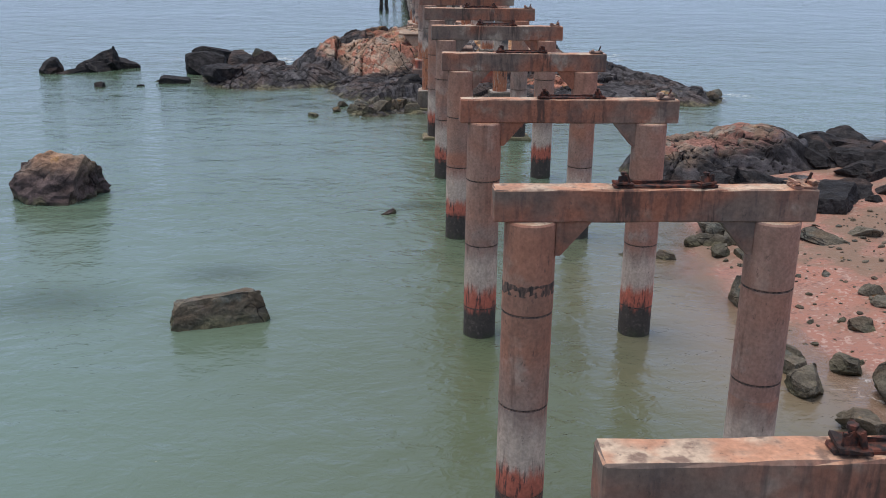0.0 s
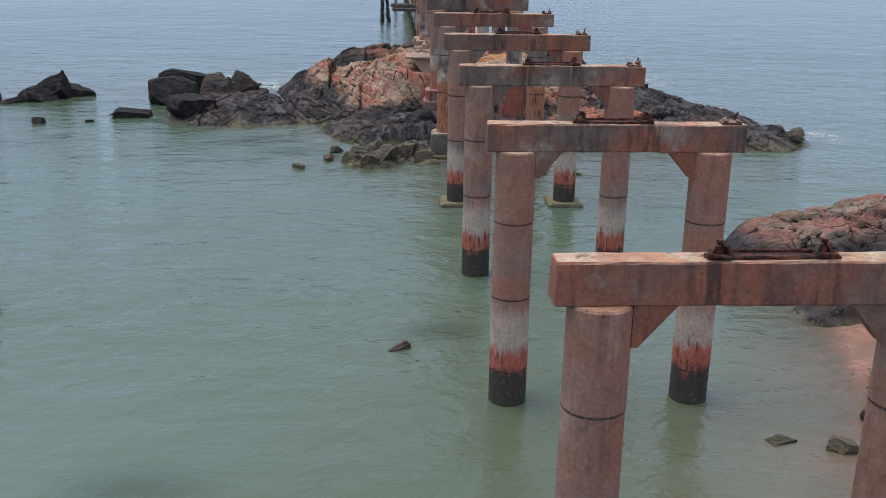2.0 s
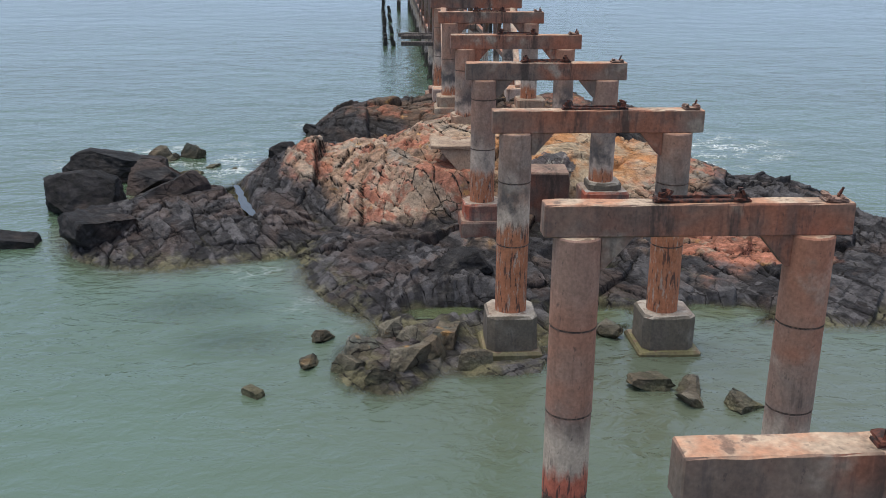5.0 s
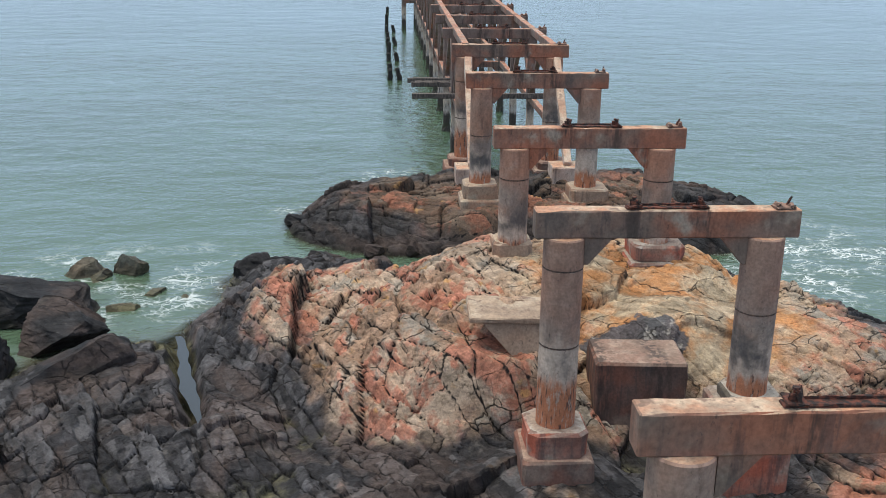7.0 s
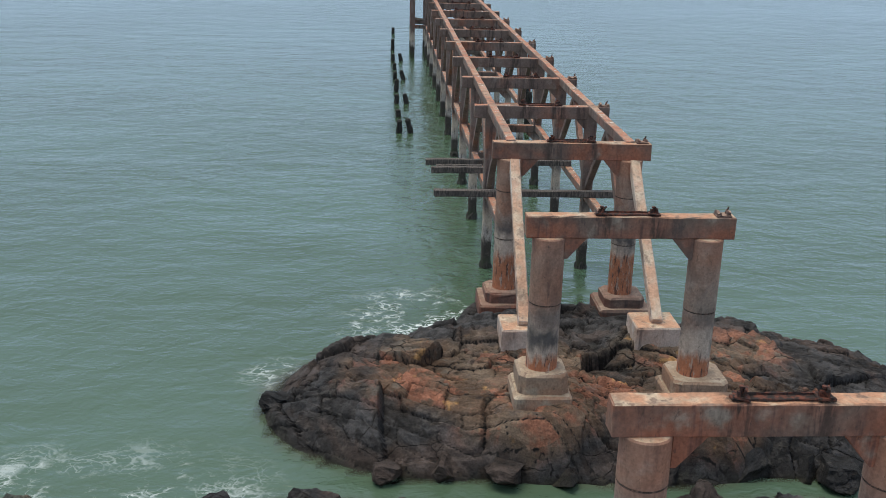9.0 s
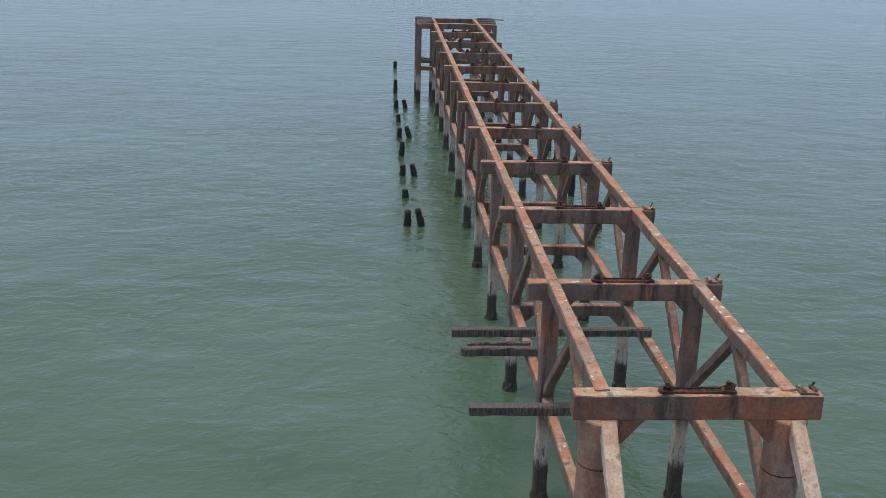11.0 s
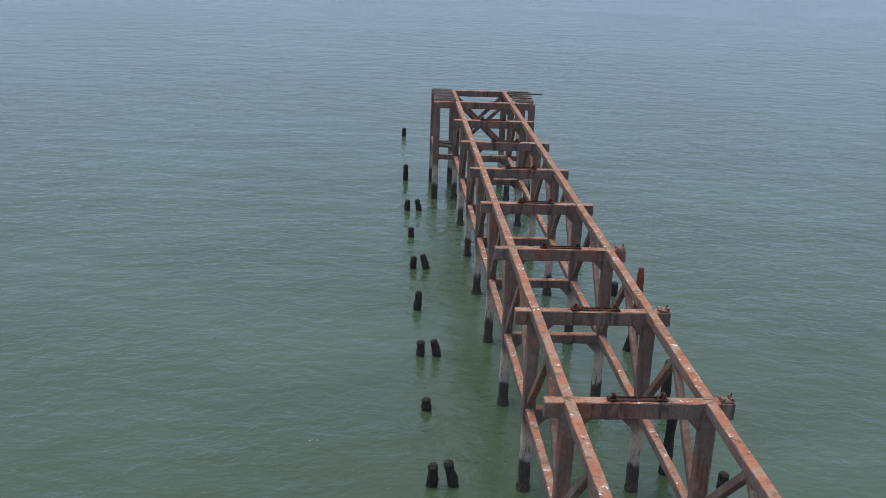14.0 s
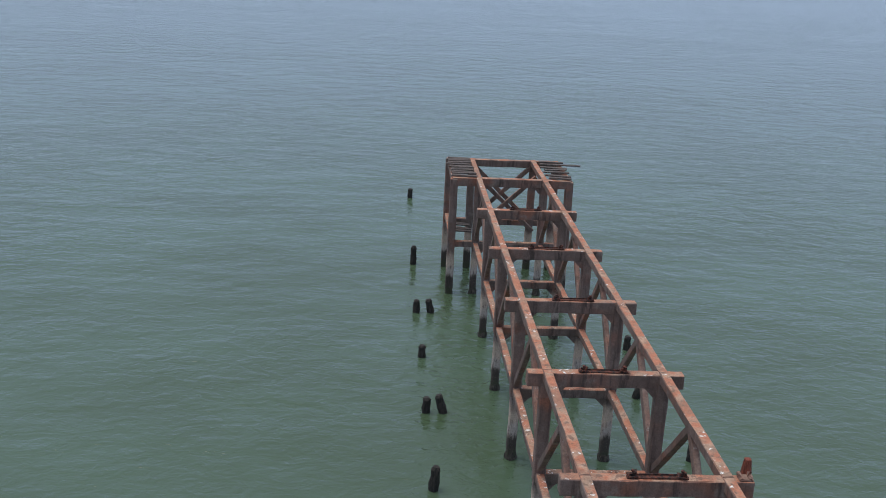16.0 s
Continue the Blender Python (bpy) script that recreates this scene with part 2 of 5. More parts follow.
def rock_material(name, red, cream, dark, low=None, high=None, weed=(0.125, 0.112, 0.065), face=0.75):
    """Rock that is olive at the water, slate black above it and red to cream higher up."""
    k = Mat(name, 0.85)
    zz = k.math("ADD", k.z, k.math("MULTIPLY", k.math("SUBTRACT", k.noise(0.8, 5, rough=0.65), 0.5), 1.2))
    isl = k.attr("block")
    big = k.noise(0.5, 4, distort=0.8)
    mid = k.noise(3.2, 6, rough=0.65)
    grain = k.noise(24, 7, rough=0.72)
    # the beds run along one line: thin parallel streaks
    turned = k.n.new("ShaderNodeMapping")
    k.l.new(k.pos, turned.inputs["Vector"])
    turned.inputs["Rotation"].default_value, turned.inputs["Scale"].default_value = (0.3, 0.2, radians(62)), (0.6, 1.0, 1.0)
    wob = k.n.new("ShaderNodeTexNoise")
    wob.inputs["Scale"].default_value, wob.inputs["Detail"].default_value = 1.3, 5
    k.l.new(k.pos, wob.inputs["Vector"])
    warped = k.n.new("ShaderNodeVectorMath")
    warped.operation = "MULTIPLY_ADD"
    warped.inputs[1].default_value = (0.45, 0.45, 0.45)
    k.l.new(wob.outputs["Color"], warped.inputs[0])
    k.l.new(turned.outputs[0], warped.inputs[2])
    beds = k.noise(2.2, 5, k.scaled(warped.outputs[0], (0.5, 4.5, 4.5)), 0.6)
    plates = k.math("ADD", k.cell(2.4, warped.outputs[0]), k.math("MULTIPLY", k.cell(6.5, warped.outputs[0]), 0.5))
    tan = (cream[0] * 0.78, cream[1] * 0.66, cream[2] * 0.60)
    grey = (cream[0] * 0.72, cream[1] * 0.86, cream[2] * 0.98)
    up = k.mix(k.step(big, 0.40, 0.60), tan, cream)
    up = k.mix(k.math("MULTIPLY", k.step(k.noise(1.1, 5, rough=0.65), 0.52, 0.62), 0.75), up, grey)
    # red skin on some of the plates, worn through in places
    skin = k.math("ADD", k.math("ADD", k.math("MULTIPLY", isl, 0.42), k.math("MULTIPLY", plates, 0.10)), k.math("MULTIPLY", k.noise(0.7, 6, rough=0.68, distort=0.4), 0.85))
    if low is None:
        # the low ridge to landward is redder
        x, y, _ = k.split(k.pos)
        ridge = k.math("SQRT", k.math("ADD", k.math("POWER", k.math("SUBTRACT", x, 5.5), 2.0), k.math("POWER", k.math("SUBTRACT", y, 36.0), 2.0)))
        skin = k.math("ADD", skin, k.math("MULTIPLY", k.math("SUBTRACT", 1.0, k.step(ridge, 1.5, 4.0)), 0.22))
    up = k.mix(k.math("MULTIPLY", k.step(skin, 0.72, 0.84), 0.85), up, k.mix(k.step(mid, 0.4, 0.62), red, tuple(0.72 * v for v in red)))
    up = k.mix(k.math("MULTIPLY", k.step(k.noise(1.9, 5), 0.62, 0.70), 0.7), up, (0.46, 0.25, 0.09))
    up = k.mix(k.math("MULTIPLY", k.step(k.noise(2.6, 6, rough=0.7), 0.57, 0.66), 0.5), up, (0.13, 0.10, 0.088))
    up = k.mix(0.35, up, k.ramp(isl, (0.2, 0.3), (0.8, 0.75)), "OVERLAY")
    dk = k.mix(k.step(mid, 0.38, 0.65), tuple(v * 0.8 for v in dark), tuple(v * 2.0 for v in dark))
    dk = k.mix(k.math("MULTIPLY", k.step(isl, 0.42, 0.68), face), dk, (0.105, 0.097, 0.099))
    dk = k.mix(k.math("MULTIPLY", k.step(k.noise(1.3, 6, rough=0.7), 0.57, 0.68), 0.5), dk, (0.10, 0.086, 0.076))
    dk = k.mix(k.math("MULTIPLY", k.step(big, 0.50, 0.62), 0.35), dk, (0.12, 0.078, 0.062))
    if low is None:
        x, y, _ = k.split(k.pos)
        far = k.math("SQRT", k.math("ADD", k.math("POWER", k.math("SUBTRACT", x, 1.4), 2.0), k.math("POWER", k.math("SUBTRACT", y, 41.8), 2.0)))
        ochre = k.math("SUBTRACT", 1.0, k.step(k.math("ADD", far, k.math("MULTIPLY", k.math("SUBTRACT", k.noise(1.1, 5), 0.5), 4.0)), 2.0, 3.8))
        up = k.mix(k.math("MULTIPLY", ochre, 0.88), up, k.mix(k.step(k.noise(1.0, 5, rough=0.6), 0.42, 0.60), (0.40, 0.31, 0.21), (0.37, 0.165, 0.06)))
        # a blue-black stain behind the anchor block
        gone = k.math("SQRT", k.math("ADD", k.math("POWER", k.math("DIVIDE", k.math("SUBTRACT", x, 0.4), 1.15), 2.0), k.math("POWER", k.math("DIVIDE", k.math("SUBTRACT", y, 39.75), 0.75), 2.0)))
        stain = k.math("SUBTRACT", 1.0, k.step(k.math("ADD", gone, k.math("MULTIPLY", k.math("SUBTRACT", k.noise(2.2, 5), 0.5), 1.3)), 0.72, 0.82))
        up = k.mix(k.math("MULTIPLY", stain, 0.9), up, k.mix(k.step(k.noise(2.8, 4), 0.54, 0.60), (0.065, 0.07, 0.082), (0.30, 0.28, 0.26)))
        c = k.mix(k.attr("zone"), dk, up)
    else:
        c = k.mix(k.step(zz, low, high), dk, up)
    c = k.mix(k.math("SUBTRACT", 1.0, k.step(zz, 0.05, 0.4)), c, k.mix(k.step(mid, 0.45, 0.6), weed, tuple(0.4 * v for v in weed)))
    c = k.mix(0.4, c, k.ramp(beds, (0.32, 0.2), (0.66, 0.8)), "OVERLAY")
    c = k.mix(0.55, c, k.ramp(plates, (0.2, 0.27), (1.3, 0.75)), "OVERLAY")
    c = k.mix(0.5, c, k.ramp(grain, (0.30, 0.14), (0.70, 0.88)), "OVERLAY")
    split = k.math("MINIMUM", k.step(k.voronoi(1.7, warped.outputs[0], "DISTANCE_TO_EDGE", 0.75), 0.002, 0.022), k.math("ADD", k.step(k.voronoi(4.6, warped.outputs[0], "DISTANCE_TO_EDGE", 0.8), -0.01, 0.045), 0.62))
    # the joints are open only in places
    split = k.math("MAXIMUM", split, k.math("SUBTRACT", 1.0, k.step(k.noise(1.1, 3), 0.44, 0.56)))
    # joints and cracks near-black: the shade inside them is painted into the colour
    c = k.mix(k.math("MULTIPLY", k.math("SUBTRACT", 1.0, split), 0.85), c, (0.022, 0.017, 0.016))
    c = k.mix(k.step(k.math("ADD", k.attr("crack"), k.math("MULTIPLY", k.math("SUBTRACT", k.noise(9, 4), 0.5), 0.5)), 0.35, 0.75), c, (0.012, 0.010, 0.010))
    nrm = k.bump(plates, 0.7, 0.05)
    nrm = k.bump(k.noise(7, 8, rough=0.7), 0.6, 0.07, k.bump(split, 0.9, 0.04, nrm))
    nrm = k.bump(grain, 0.6, 0.025, k.bump(beds, 0.5, 0.03, nrm))
    k.p.inputs["Specular IOR Level"].default_value = 0.2
    return k.done(c, nrm, k.ramp(mid, (0.3, 0.62), (0.7, 0.9)))


ROCK = rock_material("layered_rock", (0.35, 0.13, 0.082), (0.40, 0.295, 0.215), (0.021, 0.019, 0.020))
BLACK_ROCK = rock_material("black_rock", (0.16, 0.075, 0.055), (0.13, 0.09, 0.075), (0.017, 0.0155, 0.016), 1.4, 2.4, (0.04, 0.035, 0.025))
BROWN_ROCK = rock_material("brown_rock", (0.34, 0.17, 0.10), (0.46, 0.32, 0.22), (0.05, 0.036, 0.034), 0.9, 1.6)
OUTER_ROCK = rock_material("brown_layered_rock", (0.28, 0.105, 0.06), (0.18, 0.125, 0.088), (0.022, 0.019, 0.0185), weed=(0.035, 0.031, 0.024), face=0.35)
GREY_ROCK = rock_material("olive_grey_rock", (0.115, 0.10, 0.075), (0.16, 0.14, 0.105), (0.055, 0.05, 0.036), 0.2, 0.6)


def sand_material():
    k = Mat("pink_sand", 0.85)
    wet = k.math("SUBTRACT", 1.0, k.step(k.math("ADD", k.z, k.math("MULTIPLY", k.noise(0.7, 4), 0.3)), 0.2, 0.5))
    c = k.mix(k.step(k.noise(1.2, 5), 0.4, 0.65), (0.37, 0.165, 0.115), (0.32, 0.175, 0.13))
    c = k.mix(k.math("MULTIPLY", k.step(k.noise(9, 5, rough=0.7), 0.58, 0.66), 0.6), c, (0.22, 0.10, 0.07))
    c = k.mix(k.math("MULTIPLY", wet, 0.6), c, (0.24, 0.12, 0.09))
    peb = k.cell(16, k.pos)
    c = k.mix(k.math("MULTIPLY", k.step(peb, 0.72, 0.78), 0.7), c, k.mix(k.step(k.noise(3, 3), 0.4, 0.6), (0.20, 0.10, 0.08), (0.48, 0.33, 0.27)))
    c = k.mix(k.math("MULTIPLY", k.step(k.noise(0.45, 5, rough=0.6), 0.46, 0.58), 0.8), c, (0.20, 0.135, 0.09))
    return k.done(c, k.bump(k.noise(14, 6), 0.7, 0.04, k.bump(peb, 0.5, 0.03)), k.ramp(wet, (0, 0.9), (1, 0.35)))


SAND = sand_material()


def water_material():
    """Turbid sea: green-grey body, clearer where shallow, wind ripples, foam round the rocks."""
    k = Mat("turbid_sea", 0.12)
    p = k.scaled(k.pos, (0.7, 1.0, 1.0))
    big = k.noise(0.10, 4, p)
    body = k.mix(k.step(big, 0.38, 0.64), (0.060, 0.096, 0.053), (0.073, 0.119, 0.075))
    body = k.mix(k.attr("bay"), body, k.mix(k.step(big, 0.35, 0.68), (0.118, 0.170, 0.124), (0.130, 0.190, 0.152)))
    body = k.mix(k.attr("silt"), body, (0.090, 0.106, 0.054))
    shallow = k.attr("shallow")
    body = k.mix(shallow, body, k.mix(k.attr("plume"), (0.110, 0.114, 0.080), (0.30, 0.20, 0.14)))
    wob = k.n.new("ShaderNodeTexNoise")
    wob.inputs["Scale"].default_value, wob.inputs["Detail"].default_value = 1.8, 4
    k.l.new(k.pos, wob.inputs["Vector"])
    drift = k.n.new("ShaderNodeVectorMath")
    drift.operation = "MULTIPLY_ADD"
    drift.inputs[1].default_value = (0.9, 0.9, 0.0)
    k.l.new(wob.outputs["Color"], drift.inputs[0])
    k.l.new(k.scaled(k.pos, (0.8, 1.3, 1.0)), drift.inputs[2])
    lines = k.math("SUBTRACT", 1.0, k.math("MINIMUM", k.step(k.voronoi(1.6, drift.outputs[0], "DISTANCE_TO_EDGE"), 0.0, 0.07), k.step(k.voronoi(4.2, drift.outputs[0], "DISTANCE_TO_EDGE"), -0.03, 0.10)))
    patch = k.noise(0.9, 5, rough=0.7)
    lace = k.math("MULTIPLY", lines, k.step(patch, 0.44, 0.60))
    crest = k.math("MULTIPLY", k.step(k.noise(2.1, 6, rough=0.8), 0.55, 0.66), k.step(patch, 0.52, 0.66))
    foam = k.math("MULTIPLY", k.math("ADD", lace, crest), k.attr("foam"), True)
    c = k.mix(foam, body, (0.75, 0.77, 0.76))
    swell = k.noise(0.38, 3, p)
    wavelet = k.noise(1.15, 3, k.scaled(k.pos, (0.66, 1.0, 1.0)), 0.55, 0.6)
    chop = k.noise(3.1, 4, k.scaled(k.pos, (0.8, 1.0, 1.0)), 0.6, 0.7)
    rip = k.noise(9, 3, k.scaled(k.pos, (0.7, 1.0, 1.0)))
    # wind patches: the ripples are stronger in some places than in others
    gust = k.ramp(k.noise(0.045, 5, k.scaled(k.pos, (0.5, 1.0, 1.0)), 0.6, 0.5), (0.36, 0.35), (0.62, 1.0))
    wavelet, chop = k.math("MULTIPLY", wavelet, gust), k.math("MULTIPLY", chop, gust)
    nrm = k.bump(rip, 0.34, 0.03, k.bump(chop, 0.6, 0.08, k.bump(wavelet, 0.56, 0.19, k.bump(swell, 0.48, 0.35))))
    k.p.inputs["IOR"].default_value = 1.5
    k.put(k.p.inputs["Alpha"], k.math("SUBTRACT", 1.0, k.math("MULTIPLY", k.attr("clear"), k.math("SUBTRACT", 1.0, foam))))
    return k.done(c, nrm, k.math("ADD", 0.07, k.math("MULTIPLY", foam, 0.6)))


WATER = water_material()


# ---- meshes ----
def part(name, bm, material, parent=None, label="", smooth=False):
    me = bpy.data.meshes.new(name)
    bm.normal_update()
    bm.to_mesh(me)
    bm.free()
    me.materials.append(material)
    if smooth:
        me.polygons.foreach_set("use_smooth", [True] * len(me.polygons))
    ob = new(name, me)
    ob.parent = parent
    return tagged(ob, label)


def holder(name, at, label, category, group=""):
    ob = new(name)
    ob.matrix_basis = pose(*at)
    return tagged(ob, label, category, group)


def worn_box(bm, size, at=(0, 0, 0), turn=None, bevel=0.02, chips=0.0, cuts=0, seed=0):
    """A box with worn, chamfered edges, joined to bm."""
    rnd = random.Random(seed)
    b = bmesh.new()
    bmesh.ops.create_cube(b, size=1)
    for v in b.verts:
        v.co = Vector((v.co.x * size[0], v.co.y * size[1], v.co.z * size[2]))
    if cuts:
        ax = max(range(3), key=lambda i: size[i])
        long_edges = [e for e in b.edges if abs((e.verts[0].co - e.verts[1].co)[ax]) > size[ax] * 0.9]
        bmesh.ops.subdivide_edges(b, edges=long_edges, cuts=cuts, use_grid_fill=True)
    if bevel:
        sharp = [e for e in b.edges if len(e.link_faces) == 2 and e.calc_face_angle(0) > 0.5]
        bmesh.ops.bevel(b, geom=sharp, offset=bevel, segments=1, affect="EDGES", clamp_overlap=True)
    if chips:
        for v in b.verts:
            v.co += Vector([rnd.uniform(-chips, chips) for _ in range(3)])
    m = Matrix.Translation(at) @ (turn or Matrix.Identity(4))
    bmesh.ops.transform(b, matrix=m, verts=b.verts)
    tmp = bpy.data.meshes.new("tmp")
    b.to_mesh(tmp)
    b.free()
    bm.from_mesh(tmp)
    bpy.data.meshes.remove(tmp)
    return bm


def beam(bm, a, b, w, h, **kw):
    """A rectangular bar from a to b, w wide and h high."""
    a, b = Vector(a), Vector(b)
    d = b - a
    side = d.cross(Vector((0, 0, 1)))
    side = side.normalized() if side.length > 1e-5 else Vector((1, 0, 0))
    up = side.cross(d).normalized()
    turn = Matrix((side, d.normalized(), up)).transposed().to_4x4()
    return worn_box(bm, (w, d.length, h), (a + b) / 2, turn, **kw)


def lathe(bm, rings, n=28, seed=0, wobble=0.0):
    """A turned body from (radius, z) rings."""
    rnd = random.Random(seed)
    loops = []
    for r, z in rings:
        loops.append([bm.verts.new(((r + rnd.uniform(-wobble, wobble)) * math.cos(2 * math.pi * i / n), (r + rnd.uniform(-wobble, wobble)) * math.sin(2 * math.pi * i / n), z)) for i in range(n)])
    for lo, hi in zip(loops, loops[1:]):
        for i in range(n):
            bm.faces.new((lo[i], lo[(i + 1) % n], hi[(i + 1) % n], hi[i]))
    bm.faces.new(loops[-1])
    bm.faces.new(loops[0][::-1])
    return bm


# ---- rock shapes ----
SEA = 0.2


def smooth(v, a, b):
    t = np.clip((v - a) / (b - a), 0, 1)
    return t * t * (3 - 2 * t)


def lattice(ix, iy, seed):
    h = (ix.astype(np.int64) * 374761393 + iy.astype(np.int64) * 668265263 + seed * 982451653) & 0xFFFFFFFF
    h = ((h ^ (h >> 13)) * 1274126177) & 0xFFFFFFFF
    h = ((h ^ (h >> 16)) * 2246822519) & 0xFFFFFFFF
    return ((h ^ (h >> 15)) & 0xFFFFFF) / float(0xFFFFFF)


def value_noise(x, y, seed=0, octaves=4):
    out, amp, tot = np.zeros_like(x), 1.0, 0.0
    for o in range(octaves):
        ix, iy = np.floor(x), np.floor(y)
        u, v = x - ix, y - iy
        u, v = u * u * (3 - 2 * u), v * v * (3 - 2 * v)
        a, b = lattice(ix, iy, seed + o), lattice(ix + 1, iy, seed + o)
        c, d = lattice(ix, iy + 1, seed + o), lattice(ix + 1, iy + 1, seed + o)
        out += amp * (a + (b - a) * u + (c - a) * v + (a - b - c + d) * u * v - 0.5)
        tot += amp
        amp, x, y = amp * 0.5, x * 2.03 + 5.1, y * 2.03 + 1.7
    return out / tot


def courses(u, v, long, wide, seed):
    """Rectangular joint blocks, long along u: random numbers of the block, place in it (-0.5 to 0.5), metres to its edges."""
    row = np.floor(v / wide)
    g = v / wide - row
    # rows of uneven width
    cut = 0.3 + 0.4 * lattice(row, row * 0 + 3, seed)
    low = g < cut
    sub = row * 2 + np.where(low, 0, 1)
    w = np.where(low, cut, 1 - cut)
    g = np.where(low, g / cut, (g - cut) / (1 - cut))
    a = u / (long * (0.7 + 0.7 * lattice(sub, sub * 0 + 5, seed + 1))) + 7.3 * lattice(sub, sub * 0 + 9, seed + 2)
    col = np.floor(a)
    f = a - col
    rs = [lattice(col, sub, seed + 21 + q) for q in range(4)]
    dv = np.minimum(g, 1 - g) * w * wide
    du = np.minimum(f, 1 - f) * long
    return rs, f - 0.5, g - 0.5, du, dv


def domes(x, y, mounds, power=2.6, k=7.0):
    """Height of rounded outcrops (x, y, half length, half width, turn, height), melted into one another."""
    total = np.zeros_like(x)
    for mx, my, a, b, turn, h in mounds:
        c, s = math.cos(radians(turn)), math.sin(radians(turn))
        u, v = ((x - mx) * c + (y - my) * s) / a, (-(x - mx) * s + (y - my) * c) / b
        q = np.sqrt(u * u + v * v)
        total += np.exp(k * np.clip(h - (h + 0.15) * q ** power, -3, 6))
    return np.log(total + 1e-9) / k


def plates(u, v, long, wide, seed):
    """Irregular polygon plates: random numbers of the plate, place from its middle in metres, metres to its edge."""
    a, b = u / long, v / wide
    ia, ib = np.floor(a), np.floor(b)
    best = np.full(u.shape, 9e9)
    near = [np.zeros_like(u) for _ in range(4)]
    spots = []
    for da in (-1, 0, 1):
        for db in (-1, 0, 1):
            ca, cb = ia + da, ib + db
            pa, pb = ca + 0.08 + 0.84 * lattice(ca, cb, seed), cb + 0.08 + 0.84 * lattice(ca, cb, seed + 1)
            du, dv = (pa - a) * long, (pb - b) * wide
            spots.append((du, dv))
            d = du * du + dv * dv
            hit = d < best
            best = np.where(hit, d, best)
            for store, val in zip(near, (du, dv, ca, cb)):
                store[hit] = val[hit]
    du, dv, ca, cb = near
    edge = np.full(u.shape, 9e9)
    for su, sv in spots:
        eu, ev = su - du, sv - dv
        size = np.sqrt(eu * eu + ev * ev)
        off = (0.5 * (su + du) * eu + 0.5 * (sv + dv) * ev) / np.maximum(size, 1e-6)
        edge = np.where(size > 1e-5, np.minimum(edge, off), edge)
    return [lattice(ca, cb, seed + 11 + q) for q in range(4)], -du, -dv, edge


def fractured(x, y, base, turn, rough=1.0, seed=0, fine=1.0):
    """How far a smooth rock is pushed out along its normal by tilted, jointed plates; crack depth; plate shade."""
    wx = x + 0.50 * value_noise(x * 0.5, y * 0.5, seed + 3) + 0.10 * value_noise(x * 2.6, y * 2.6, seed + 13)
    wy = y + 0.50 * value_noise(x * 0.5 + 9, y * 0.5, seed + 4) + 0.10 * value_noise(x * 2.6, y * 2.6 + 5, seed + 14)
    c, s = math.cos(radians(turn)), math.sin(radians(turn))
    u, v = (wx * c + wy * s) * fine, (-wx * s + wy * c + 0.45 * base) * fine
    h, crack, shade = np.zeros_like(x), np.zeros_like(x), np.zeros_like(x)
    keep = rough * np.clip((base + 0.6) / 1.6, 0.4, 1)
    solid = 0.5 + 0.5 * smooth(value_noise(x * 0.45, y * 0.45, seed + 31, 3), -0.18, 0.12)
    # broad plates, two sizes of squared blocks and small chips: length, width, step, tilt, depth and width of the joints
    for i, (long, wide, step, tilt, groove, gap_w) in enumerate(((2.9, 1.9, 0.26, 0.15, 0.12, 0.042), (1.25, 0.95, 0.17, 0.17, 0.10, 0.036), (0.55, 0.40, 0.075, 0.20, 0.05, 0.028), (0.24, 0.17, 0.028, 0.20, 0.0, 0.02))):
        if i in (0, 3):
            rs, f, g, edge = plates(u, v, long, wide, seed + 40 * i)
            gap = np.clip(1.1 - edge / gap_w, 0, 1) * (rs[3] > 0.25)
        else:
            lean = math.radians((0, 6, -9)[i])
            uu, vv = u * math.cos(lean) + v * math.sin(lean), -u * math.sin(lean) + v * math.cos(lean)
            # the cross joints are cut at a slant
            rs, f, g, du, dv = courses(uu + 0.35 * vv, vv, long, wide, seed + 40 * i)
            f, g = f * long, g * wide * 0.5
            gap = np.maximum(np.clip(1.1 - dv / gap_w, 0, 1) * (rs[1] > 0.2), np.clip(1.1 - du / gap_w, 0, 1) * (rs[3] > 0.3))
        part_of = keep * (1.0 if i == 0 else solid)
        if i > 1:
            part_of = part_of * (0.85 + 0.15 * smooth(base, 0.7, 1.5))
            gap = gap * (0.75 + 0.25 * smooth(base, 0.7, 1.5))
        h += part_of * (step * (rs[0] - 0.5) + tilt * (1.6 * (rs[1] - 0.5) * f + (0.5 + 1.6 * (rs[2] - 0.5)) * g))
        h -= part_of * groove * gap
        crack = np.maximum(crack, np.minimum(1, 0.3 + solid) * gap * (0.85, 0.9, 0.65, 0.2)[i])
        shade += (0.15, 0.35, 0.35, 0.15)[i] * rs[2]
    h += 0.07 * value_noise(x * 1.3, y * 1.3, seed + 9) + 0.04 * value_noise(x * 5, y * 5, seed + 10) + 0.018 * value_noise(x * 14, y * 14, seed + 12, 2)
    return h, crack, shade


